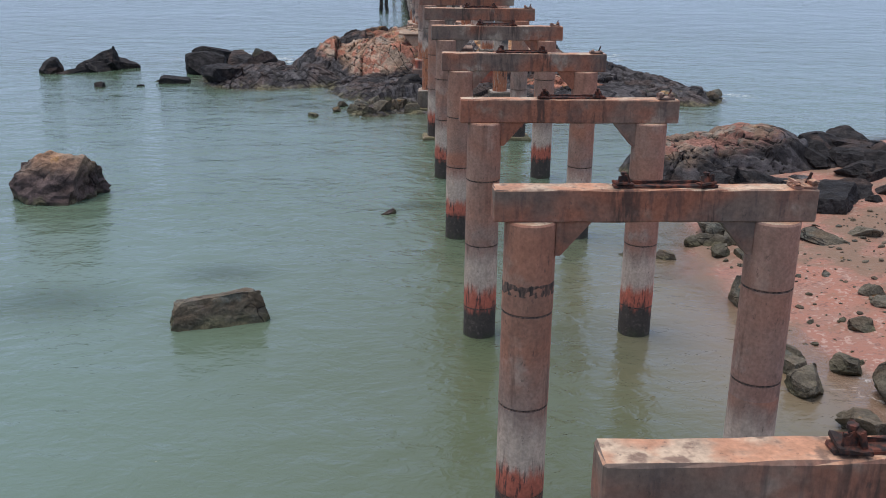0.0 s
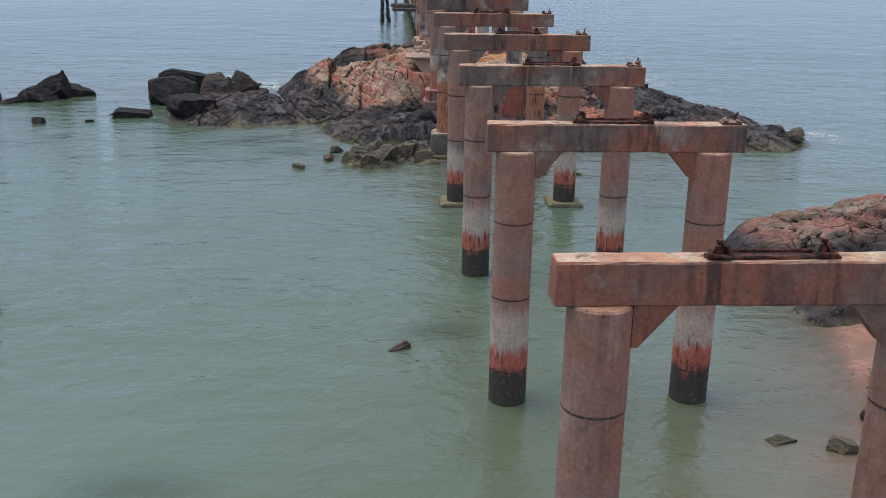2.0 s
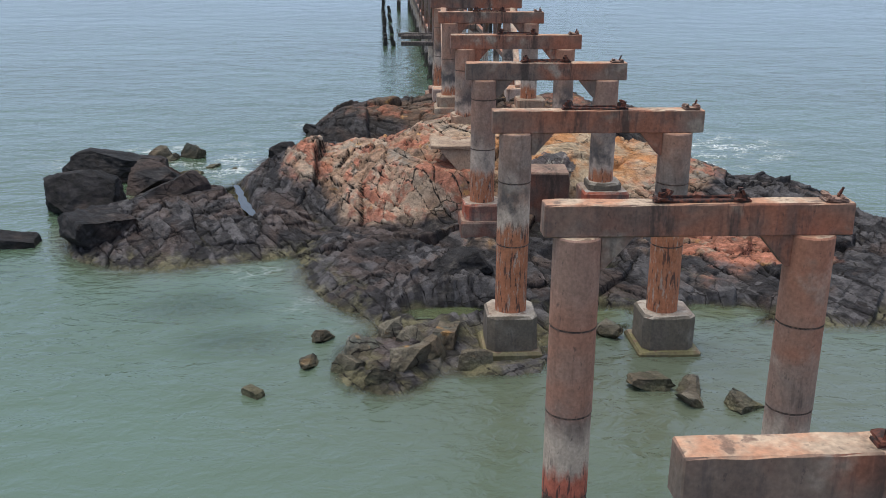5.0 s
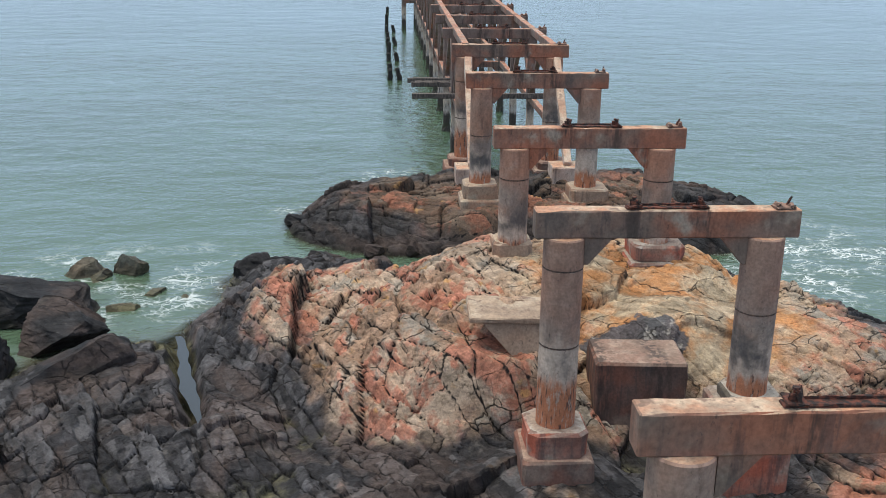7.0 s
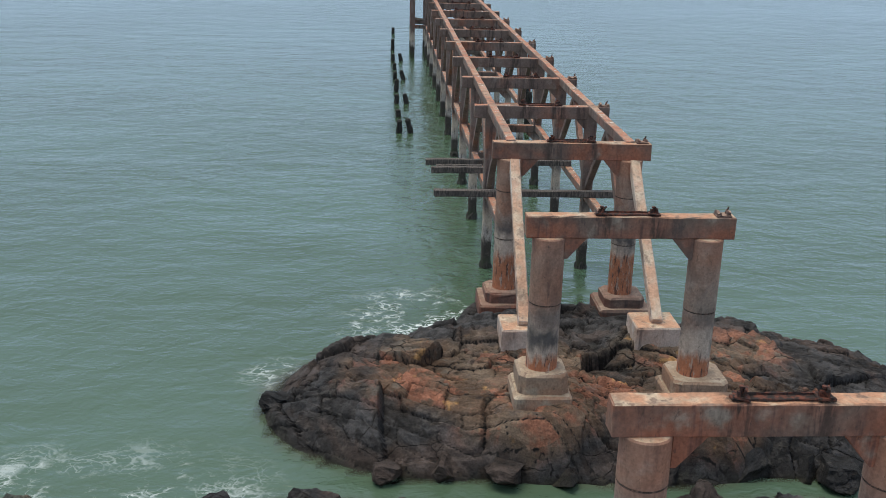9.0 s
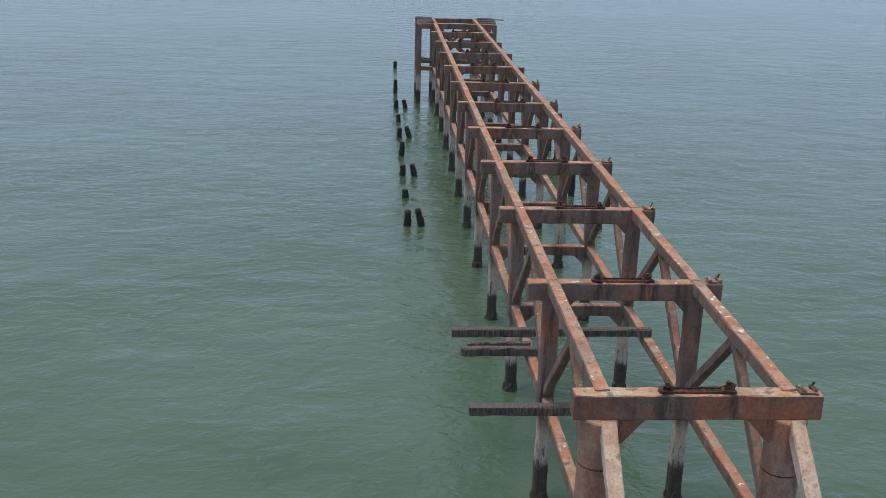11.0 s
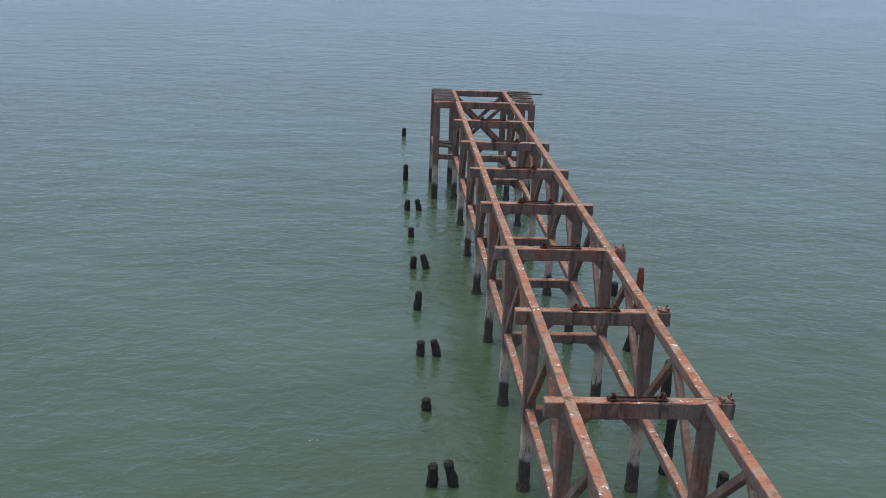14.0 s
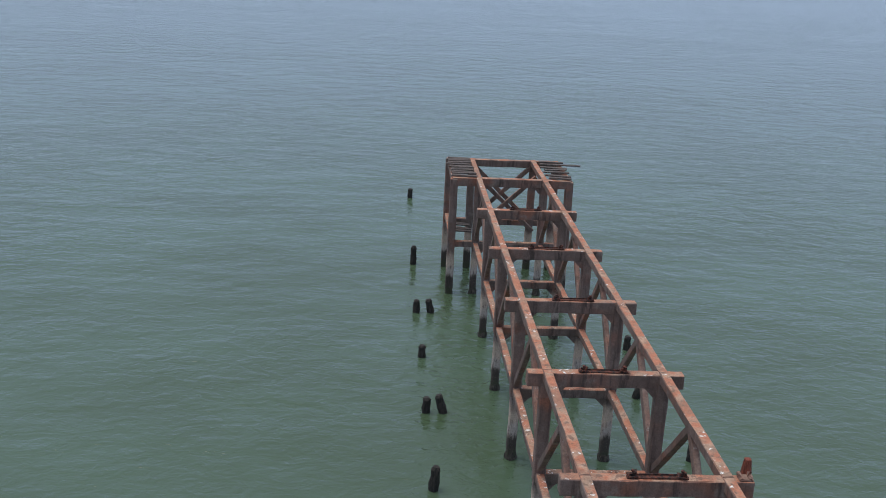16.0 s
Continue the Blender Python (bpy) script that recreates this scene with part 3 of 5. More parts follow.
def sheet(name, x0, x1, y0, y1, step, height, material, floor=-0.7, turn=0.0):
    """A height field over a rectangle, on a grid that runs with the joints, without the parts that lie deep under water."""
    c, s = math.cos(radians(turn)), math.sin(radians(turn))
    mx, my = (x0 + x1) / 2, (y0 + y1) / 2
    wide, deep = abs(c) * (x1 - x0) + abs(s) * (y1 - y0), abs(s) * (x1 - x0) + abs(c) * (y1 - y0)
    nx, ny = int(wide / step) + 1, int(deep / step) + 1
    a, b = np.meshgrid((np.arange(nx) - nx / 2) * step, (np.arange(ny) - ny / 2) * step)
    x, y = mx + a * c - b * s, my + a * s + b * c
    inside = (x >= x0) & (x <= x1) & (y >= y0) & (y <= y1)
    base, push, crack, shade, zone_of = height(x, y)
    # edges of the blocks are rounded off a little
    push[1:-1, 1:-1] = (6 * push[1:-1, 1:-1] + push[:-2, 1:-1] + push[2:, 1:-1] + push[1:-1, :-2] + push[1:-1, 2:]) / 10
    gb, ga = np.gradient(base, step, step)
    gx, gy = ga * c - gb * s, ga * s + gb * c
    size = np.sqrt(1 + gx * gx + gy * gy)
    x, y, z = x - 0.6 * push * gx / size, y - 0.6 * push * gy / size, base + push / size
    # steep faces are worn smoother
    co = np.stack([x, y, z], -1)
    worn = (0.6 * smooth(size, 1.7, 2.8))[1:-1, 1:-1, None]
    for _ in range(4):
        around = (co[:-2, 1:-1] + co[2:, 1:-1] + co[1:-1, :-2] + co[1:-1, 2:]) / 4
        co[1:-1, 1:-1] += worn * (around - co[1:-1, 1:-1])
    x, y, z = co[..., 0], co[..., 1], co[..., 2]
    zone = zone_of(x, y, z)
    idx = np.arange(nx * ny).reshape(ny, nx)
    quads = np.stack([idx[:-1, :-1], idx[:-1, 1:], idx[1:, 1:], idx[1:, :-1]], -1).reshape(-1, 4)
    keep = (z.ravel()[quads].max(1) > floor) & inside.ravel()[quads].all(1)
    quads = quads[keep]
    used = np.unique(quads)
    back = np.full(nx * ny, -1)
    back[used] = np.arange(len(used))
    me = bpy.data.meshes.new(name)
    co = np.stack([x.ravel(), y.ravel(), z.ravel()], -1)[used]
    me.from_pydata(co.tolist(), [], back[quads].tolist())
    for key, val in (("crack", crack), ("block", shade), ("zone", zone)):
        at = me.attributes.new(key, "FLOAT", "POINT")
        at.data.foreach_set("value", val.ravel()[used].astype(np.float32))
    me.materials.append(material)
    return new(name, me)


MAIN = [(-1.2, 42.4, 6.3, 5.2, 0, 2.3), (-5.0, 43.6, 4.4, 4.2, 30, 1.7), (3.6, 41.0, 4.6, 4.6, -20, 1.9), (0.5, 35.3, 6.4, 3.6, 0, 0.72), (-9.7, 39.7, 3.5, 4.7, 0, 0.8),
        (-4.0, 30.3, 1.4, 2.0, 0, 0.42), (-2.0, 30.4, 1.6, 1.2, 0, 0.35), (-1.0, 32.2, 3.0, 1.2, 0, 0.42), (9.0, 37.0, 3.2, 3.2, -20, 0.9), (-3.2, 35.2, 6.0, 3.1, -64, 0.72), (-6.4, 46.6, 2.4, 1.7, 0, 0.75), (0.0, 43.2, 3.7, 2.2, 0, 2.7), (-2.9, 40.8, 3.0, 3.3, 0, 2.35), (1.2, 40.6, 2.6, 2.2, 0, 2.25),
        (-5.5, 47.2, 3.2, 1.8, -10, 0.8), (-7.3, 47.6, 1.3, 1.0, 0, 0.6), (-7.6, 38.6, 2.1, 2.5, 0, 0.8), (2.4, 47.0, 3.2, 1.8, 4, 1.0),
        (6.3, 39.0, 4.4, 5.2, 0, 1.35), (6.0, 34.6, 5.2, 3.6, 0, 0.75), (10.5, 33.8, 2.3, 2.5, -10, 0.62)]
OUTER = [(0.0, 53.0, 7.5, 3.8, -3, 1.2), (-3.0, 52.5, 4.4, 3.2, 0, 1.45), (4.2, 52.6, 3.8, 3.3, -10, 1.3), (0.8, 51.6, 3.6, 2.5, 0, 1.3), (0.0, 56.0, 3.6, 1.9, 0, 0.9)]
RIGHT = [(6.5, 19.5, 2.4, 1.7, 10, 1.35), (8.8, 19.7, 2.5, 1.9, 0, 1.6), (6.3, 16.2, 1.9, 1.0, 15, 0.5), (11.5, 20.3, 4.5, 3.0, 0, 1.0), (9.0, 16.9, 3.5, 1.6, 0, 0.5), (17.0, 19.0, 5.0, 4.0, 0, 1.3)]


# ground cut level for the footings: x, y, height, radius
PADS = [(-1.52, 31.0, 0.12, 0.9), (1.6, 31.0, 0.08, 0.9), (-1.52, 37.1, 0.8, 1.0), (1.6, 37.2, 0.5, 1.0), (-1.52, 43.2, 2.38, 1.3), (1.6, 43.2, 2.35, 1.5), (-2.4, 39.75, 2.52, 0.8), (-2.9, 39.3, 2.0, 0.7), (-2.0, 39.0, 1.95, 0.5),
        (-1.52, 50.66, 1.5, 1.1), (1.6, 50.66, 1.5, 1.1), (-1.52, 57.0, 0.75, 1.1), (1.6, 57.0, 0.75, 1.1), (-1.55, 53.2, 1.5, 0.9), (1.48, 53.3, 1.5, 0.9)]


def padded(x, y, base, push):
    for px, py, pz, r in PADS:
        w = smooth(-np.hypot(x - px, y - py), -1.5 * r, -0.7 * r)
        base, push = base + (pz - base) * w, push * (1 - 0.4 * w)
    return base, push


def flat_zone(x, y, z):
    return z * 0


def main_zone(x, y, z):
    mottle = value_noise(x * 0.55, y * 0.55, 51) + 0.6 * value_noise(x * 1.8, y * 1.8, 52) + 0.5 * value_noise(x * 5.5, y * 5.5, 53)
    return smooth(z + 0.9 * mottle - 0.5 * np.clip((-6.9 - x) / 1.5, 0, 2) - 0.35 * np.clip((x - 6.5) / 2, 0, 1.5) + 0.4 * smooth(x, 1.5, 3.5) * smooth(-y, -38.5, -36.5) - 0.7 * smooth(x, 4.2, 5.6) + 0.9 * smooth(x, -6.3, -4.3) * smooth(-x, -0.5, 0.5) * smooth(y, 37.3, 38.9) + 1.3 * smooth(-np.hypot((x - 5.0) / 2.2, y - 35.6 + 0.45 * (x - 5.0)), -1.25, -0.6) - 1.5 * smooth(y, 45.0, 46.0) - 0.8 * smooth(x, 2.6, 3.8) * smooth(y, 42.6, 43.8), 0.85, 1.55)


def hollows(x, y):
    """Depth of the hollows in the low rock: x, y, half length, half width."""
    deep = np.zeros_like(x)
    for px, py, rx, ry in ((1.0, 35.3, 1.1, 0.75), (-2.6, 32.8, 1.0, 0.55), (0.4, 32.6, 0.9, 0.5), (3.2, 32.6, 1.2, 0.5)):
        deep = np.maximum(deep, 1.1 * np.clip(1.25 - np.hypot((x - px) / rx, (y - py) / ry) + 0.5 * value_noise(x * 1.5, y * 1.5, 81), 0, 1))
    return deep


def main_height(x, y):
    base = domes(x, y, MAIN, 2.2)
    push, crack, shade = fractured(x, y, base, -64, 1.0, 5, 1.25)
    # a narrow gully that holds a tide pool
    along = (43.9 - y) / 4.9
    off = np.abs(x + 8.85 - 1.25 * along) + 0.15 * value_noise(x * 2, y * 2, 71)
    base = base - 0.75 * np.clip(1 - off / 0.36, 0, 1) * smooth(along, -0.1, 0.1) * (1 - smooth(along, 0.9, 1.1))
    # hollows that hold the tide's water between the plinths
    base = base - hollows(x, y)
    # the pale dome by the anchor block is less broken
    whole = 1 - smooth(np.hypot((x - 2.0) / 1.3, y - 40.7), 1.0, 2.4)
    push, crack = push * (1 - 0.55 * whole), crack * (1 - 0.5 * whole)
    base, push = padded(x, y, base, push)
    return base, push, crack, shade, main_zone


def outer_zone(x, y, z):
    mottle = value_noise(x * 0.6, y * 0.6, 55) + 0.5 * value_noise(x * 2.0, y * 2.0, 56)
    return 0.8 * smooth(z + 1.2 * mottle - 0.7 * np.clip(y - 52.6, 0, 2) - 0.25 * np.clip(np.abs(x + 0.5) - 3.2, 0, 9), 0.68, 1.35)


def outer_height(x, y):
    base = domes(x, y, OUTER, 4.6)
    push, crack, shade = fractured(x, y, base, -35, 1.15, 17, 1.15)
    base, push = padded(x, y, base, push)
    return base, push, crack, shade, outer_zone


def right_zone(x, y, z):
    return 0.6 * smooth(z - 0.30 * np.abs(x - 6.2) + 0.5 * value_noise(x, y, 57), 0.35, 0.9)


def right_height(x, y):
    base = domes(x, y, RIGHT)
    return base, *fractured(x, y, base, -20, 1.1, 29), right_zone


def beach_height(x, y):
    shore = 4.75 + 0.5 * np.sin(y * 0.5) + 0.10 * np.minimum(np.maximum(0, y - 14), 30) ** 2 + 1.5 * np.maximum(0, y - 44) + 0.5 * value_noise(y * 0.4, y * 0, 3)
    z = SEA + np.clip((x - shore) * 0.10, -0.8, 1.6) + 0.05 * value_noise(x * 0.9, y * 0.9, 8)
    return z, z * 0, z * 0, z * 0, flat_zone


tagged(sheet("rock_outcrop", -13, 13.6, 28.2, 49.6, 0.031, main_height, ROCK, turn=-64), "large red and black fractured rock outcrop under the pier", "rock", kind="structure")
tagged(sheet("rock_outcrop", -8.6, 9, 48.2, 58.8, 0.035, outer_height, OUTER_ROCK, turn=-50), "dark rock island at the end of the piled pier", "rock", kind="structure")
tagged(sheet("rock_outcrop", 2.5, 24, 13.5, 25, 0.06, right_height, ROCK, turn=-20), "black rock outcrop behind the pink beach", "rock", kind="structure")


def beach():
    """The shore's sand, fine near the pier and coarser inland and along the coast."""
    far = np.array([1, 3, 7, 15, 30, 60, 120, 250, 500, 1000, 2000, 3500.0])
    xs = np.concatenate([np.arange(0.5, 15, 0.16), np.arange(15, 40, 1.0), 40 + far])
    ys = np.concatenate([-30 - far[::-1], np.arange(-30, 24.5, 0.25), np.arange(25, 60, 2.0), 60 + far])
    x, y = np.meshgrid(xs, ys)
    z = beach_height(x, y)[0]
    ny, nx = x.shape
    idx = np.arange(nx * ny).reshape(ny, nx)
    quads = np.stack([idx[:-1, :-1], idx[:-1, 1:], idx[1:, 1:], idx[1:, :-1]], -1).reshape(-1, 4)
    me = bpy.data.meshes.new("beach")
    me.from_pydata(np.stack([x.ravel(), y.ravel(), z.ravel()], -1).tolist(), [], quads.tolist())
    me.materials.append(SAND)
    return new("beach", me)


tagged(beach(), "pink coarse sand beach beside the pier", "beach", kind="structure")


def clumps(seed, n=13, bumps=0.07, level=5, box=False):
    """An angular boulder: a ball cut by planes and roughened."""
    rnd = random.Random(seed)
    bm = bmesh.new()
    bmesh.ops.create_icosphere(bm, subdivisions=level, radius=1)
    planes = []
    for _ in range(n):
        d = Vector((rnd.gauss(0, 1), rnd.gauss(0, 1), rnd.gauss(0, 1))).normalized()
        planes.append((d, rnd.uniform(0.38, 0.60)))
    if box:
        planes = [(Vector(d), r) for d, r in (((1, 0.1, 0.15), 0.8), ((-1, 0.05, 0.2), 0.8), ((0, 1, 0.1), 0.55), ((0.1, -1, 0.1), 0.55), ((0.05, 0.1, 1), 0.5), ((0, 0, -1), 0.5))]
    off = Vector((seed * 3.1, seed * 1.7, 0))
    for v in bm.verts:
        for d, r in planes:
            over = v.co.dot(d) - r
            if over > 0:
                v.co -= d * over
        v.co += v.co.normalized() * (bumps * noise.fractal(v.co * 1.8 + off, 1.0, 2.0, 5) + 0.5 * bumps * noise.fractal(v.co * 6 + off, 0.7, 2.0, 4) + 1.3 * bumps * (0.3 - abs(noise.noise(v.co * 2.4 + off))) + 0.5 * bumps * (0.3 - abs(noise.noise(v.co * 6.5 - off))))
    if not box:
        for a in range(3):
            lo, hi = min(v.co[a] for v in bm.verts), max(v.co[a] for v in bm.verts)
            for v in bm.verts:
                v.co[a] = 1.44 * (v.co[a] - lo) / (hi - lo) - 0.72
    return bm


BOULDERS = []
for seed in range(10):
    bm = clumps(seed + 1, 11, 0.055 if seed < 9 else 0.11, box=seed == 8)
    if seed == 9:
        # a peaked rock, narrower towards its top
        for v in bm.verts:
            k = 1 - 0.5 * (v.co.z + 0.72) / 1.44
            v.co.x, v.co.y = v.co.x * k + 0.12 * v.co.z, v.co.y * k
    me = bpy.data.meshes.new("boulder")
    bm.to_mesh(me)
    bm.free()
    BOULDERS.append(me)


def boulder(at, size, turn=0, tilt=0, shape=0, material=None, label="black angular boulder in the sea", group="boulders"):
    me = BOULDERS[shape % 9 if shape >= 0 else 9]
    if material is not None and not me.materials:
        me.materials.append(BLACK_ROCK)
    ob = new("boulder", me)
    ob.matrix_basis = pose(*at, tilt, tilt * 0.6, turn) @ Matrix.Diagonal((*size, 1))
    ob.material_slots[0].link = "OBJECT"
    ob.material_slots[0].material = material
    return tagged(ob, label, "boulder", group)


# boulders off the outcrop's landward side
for at, size, turn, tilt, shape in (
        ((-12.7, 45.5, 0.15), (2.2, 1.2, 0.95), 6, 4, 0), ((-12.8, 41.4, 0.25), (1.35, 1.3, 0.95), 20, 12, 1), ((-11.7, 38.2, 0.3), (1.05, 1.15, 0.95), 35, 14, 2),
        ((-10.3, 41.1, 0.5), (1.4, 1.05, 0.95), 12, 10, 3), ((-11.2, 43.6, 0.3), (1.0, 0.9, 0.6), 0, 8, 4), ((-13.9, 38.1, 0.05), (0.75, 0.6, 0.45), 0, 8, 8), ((-14.9, 38.5, 0.0), (0.3, 0.3, 0.2), 0, 8, 5),
        ((-2.35, 34.1, 0.7), (0.92, 0.6, 0.5), -8, 4, 6)):
    boulder((at[0], at[1], at[2] + 0.12), tuple(1.25 * v for v in size), turn, tilt, shape, BLACK_ROCK, "black angular boulder on the rock shore", "boulders on the outcrop")
# blocks at the foot of the outer island and behind the outcrop
rnd = random.Random(31)
for x0, x1, y0, y1, n, s in ((-4.6, 5.2, 49.5, 49.9, 9, 0.5), (-7.9, -4.2, 46.6, 48.3, 14, 0.6), (0.6, 3.6, 47.2, 48.3, 7, 0.6), (6.0, 7.2, 51.0, 54.0, 5, 0.6), (-7.0, -5.4, 50.6, 53.0, 5, 0.55)):
    for q in range(n):
        x, y = x0 + (x1 - x0) * (q + rnd.random()) / n, rnd.uniform(y0, y1)
        h = s * rnd.uniform(0.7, 1.3)
        boulder((x, y, 0.25 + 0.35 * h * rnd.random()), (h * rnd.uniform(1.0, 1.5), h * 0.9, h * rnd.uniform(0.6, 0.95)), rnd.uniform(0, 180), rnd.uniform(-14, 14), q, BLACK_ROCK, "black angular block at the foot of the rock", "blocks at the rock's foot")
# far rocks to seaward of the bay
for at, size, turn, tilt, shape in (((-18.7, 42.9, 0.5), (1.9, 1.3, 1.45), 10, 10, 5), ((-21.0, 41.3, 0.4), (0.9, 0.9, 0.85), 0, 8, 6), ((-17.9, 43.4, 0.2), (1.5, 0.9, 0.8), 0, 8, 7), ((-19.8, 41.3, 0.2), (1.3, 0.6, 0.45), 20, 5, 3), ((-18.6, 41.9, 0.25), (1.1, 0.7, 0.6), 50, 8, 1), ((-17.15, 36.5, 0.2), (0.38, 0.32, 0.34), 0, 5, 1), ((-15.3, 37.0, 0.15), (0.3, 0.25, 0.2), 0, 5, 2)):
    boulder(at, size, turn, tilt, shape, BLACK_ROCK, "black sea rock awash beyond the bay", "rocks in the bay")
for at, size, turn, tilt, shape in (((-13.0, 16.5, 0.35), (2.75, 2.2, 1.75), -10, 4, -1), ((-6.72, 6.95, 0.3), (1.12, 0.85, 0.72), 14, -10, 8), ((-3.28, 14.5, 0.2), (0.3, 0.24, 0.22), 0, 5, 3), ((-3.05, 14.0, 0.12), (0.36, 0.2, 0.14), 30, 5, 2),
                                    ((-12.2, 48.2, 0.2), (0.8, 0.62, 0.62), 0, 8, 6), ((-11.7, 47.9, 0.15), (0.55, 0.5, 0.4), 40, 8, 3), ((-10.95, 48.3, 0.2), (0.62, 0.5, 0.7), 30, 8, 7), ((-10.5, 45.6, 0.14), (0.6, 0.42, 0.26), 10, 4, 1), ((-10.05, 46.8, 0.14), (0.45, 0.3, 0.22), 70, 4, 2), ((-9.3, 46.5, 0.12), (0.4, 0.3, 0.2), 20, 4, 5)):
    boulder(at, size, turn, tilt, shape, BROWN_ROCK if 10 < at[1] < 20 else GREY_ROCK, "half-sunk sea rock with a brown top", "rocks in the bay")
# stones lying on the beach and in the shallows: place, size
for n, (x, y, z, a, b, c) in enumerate(((3.6, 11.2, 0, 0.4, 0.3, 0.28), (4.6, 12.2, 0.05, 0.4, 0.3, 0.25), (5.0, 11.4, 0.1, 0.35, 0.3, 0.25), (7.7, 11.6, 0.3, 0.95, 0.6, 0.4), (8.9, 11.8, 0.3, 0.6, 0.5, 0.4), (8.2, 10.5, 0.25, 0.45, 0.3, 0.2),
        (4.5, 8.2, 0.15, 0.6, 0.5, 0.7), (4.1, 3.8, 0.1, 0.62, 0.5, 0.45), (4.1, 4.7, 0.1, 0.4, 0.35, 0.35), (5.2, 4.6, 0.1, 0.42, 0.38, 0.3), (6.3, 6.3, 0.15, 0.4, 0.35, 0.25), (7.2, 7.4, 0.2, 0.4, 0.35, 0.3),
        (5.6, 3.3, 0.2, 0.7, 0.6, 0.85), (4.4, 2.3, 0.1, 0.6, 0.45, 0.35), (1.95, 6.7, -0.05, 0.18, 0.15, 0.12), (6.4, 11.8, 0.1, 0.5, 0.35, 0.25), (4.95, 11.2, 0.1, 0.35, 0.3, 0.22), (5.5, 11.0, 0.1, 0.35, 0.3, 0.2),
        (5.8, 12.6, 0.1, 0.4, 0.35, 0.3), (4.9, 12.2, 0.1, 0.35, 0.3, 0.25), (2.7, 11.5, -0.08, 0.35, 0.28, 0.2), (6.1, 13.8, 0.2, 0.7, 0.5, 0.4), (5.4, 1.6, 0.1, 0.7, 0.5, 0.4), (6.8, 9.2, 0.2, 0.3, 0.25, 0.18), (5.8, 12.95, 0.2, 0.5, 0.4, 0.35), (5.35, 12.85, 0.15, 0.42, 0.35, 0.3), (5.65, 12.3, 0.15, 0.5, 0.38, 0.3), (6.3, 12.95, 0.2, 0.5, 0.42, 0.36), (5.15, 12.0, 0.1, 0.45, 0.32, 0.28), (6.2, 12.35, 0.2, 0.4, 0.3, 0.26), (6.7, 12.6, 0.25, 0.45, 0.35, 0.3), (5.3, 13.4, 0.1, 0.5, 0.4, 0.3), (7.0, 13.2, 0.3, 0.6, 0.45, 0.4), (4.4, 5.2, 0.05, 0.4, 0.35, 0.3), (7.2, 7.9, 0.25, 0.38, 0.3, 0.3))):
    boulder((x - 0.026 * (x + 3.3), y - 0.026 * (y + 11.6), z + SEA), (a, b, c), 37 * n, 5, n, GREY_ROCK, "grey-green stone lying at the beach's edge", "beach stones")
# stones in the shallows before the outcrop
for n, (x, y, a, b, c) in enumerate(((0.85, 29.5, 0.6, 0.42, 0.32), (1.6, 29.3, 0.5, 0.35, 0.25), (1.4, 28.8, 0.4, 0.3, 0.2), (2.3, 28.6, 0.6, 0.5, 0.35), (-5.3, 31.9, 0.38, 0.3, 0.25), (-5.5, 30.6, 0.35, 0.25, 0.2), (-6.4, 29.4, 0.25, 0.2, 0.15), (-1.2, 32.2, 0.5, 0.4, 0.3), (-3.5, 31.6, 0.6, 0.45, 0.35), (0.6, 31.9, 0.5, 0.3, 0.3),
        (-4.4, 31.0, 0.6, 0.5, 0.62), (-3.6, 30.4, 0.65, 0.5, 0.6), (-4.1, 29.8, 0.55, 0.45, 0.5), (-3.2, 30.9, 0.5, 0.45, 0.6), (-4.7, 30.3, 0.45, 0.35, 0.42), (-2.8, 31.6, 0.6, 0.42, 0.6), (-3.9, 31.8, 0.5, 0.4, 0.62), (-2.3, 30.5, 0.5, 0.4, 0.45), (10.6, 33.6, 0.8, 0.6, 0.7), (11.6, 33.9, 0.7, 0.6, 0.6), (9.6, 33.2, 0.7, 0.5, 0.6), (12.2, 34.8, 0.6, 0.5, 0.5))):
    boulder((x, y - 0.35, 0.05 + SEA), (a, b, c), 53 * n, 6, n + 2, GREY_ROCK, "olive grey stone in the shallows by the outcrop", "shallow stones")


def gravel():
    """Small loose stones strewn over the sand."""
    rnd = random.Random(12)
    bm = bmesh.new()
    for _ in range(420):
        x, y = rnd.uniform(4.6, 10.5), rnd.triangular(1.5, 14.5, 11.5)
        z = float(beach_height(np.array([[x]]), np.array([[y]]))[0][0, 0])
        s = rnd.choice((0.02, 0.025, 0.03, 0.03, 0.04, 0.07))
        m = pose(x, y, z + 0.2 * s, rnd.uniform(-20, 20), rnd.uniform(-20, 20), rnd.uniform(0, 360)) @ Matrix.Diagonal((s * rnd.uniform(1, 1.7), s, s * 0.6, 1))
        made = bmesh.ops.create_icosphere(bm, subdivisions=1, radius=1, matrix=m)
        for v in made["verts"]:
            v.co += Vector((rnd.uniform(-1, 1), rnd.uniform(-1, 1), rnd.uniform(-1, 1))) * 0.25 * s
    ob = part("gravel", bm, GREY_ROCK)
    tagged(ob, "small grey and brown stones strewn over pink sand", "gravel", kind="stuff")


gravel()
rnd = random.Random(4)
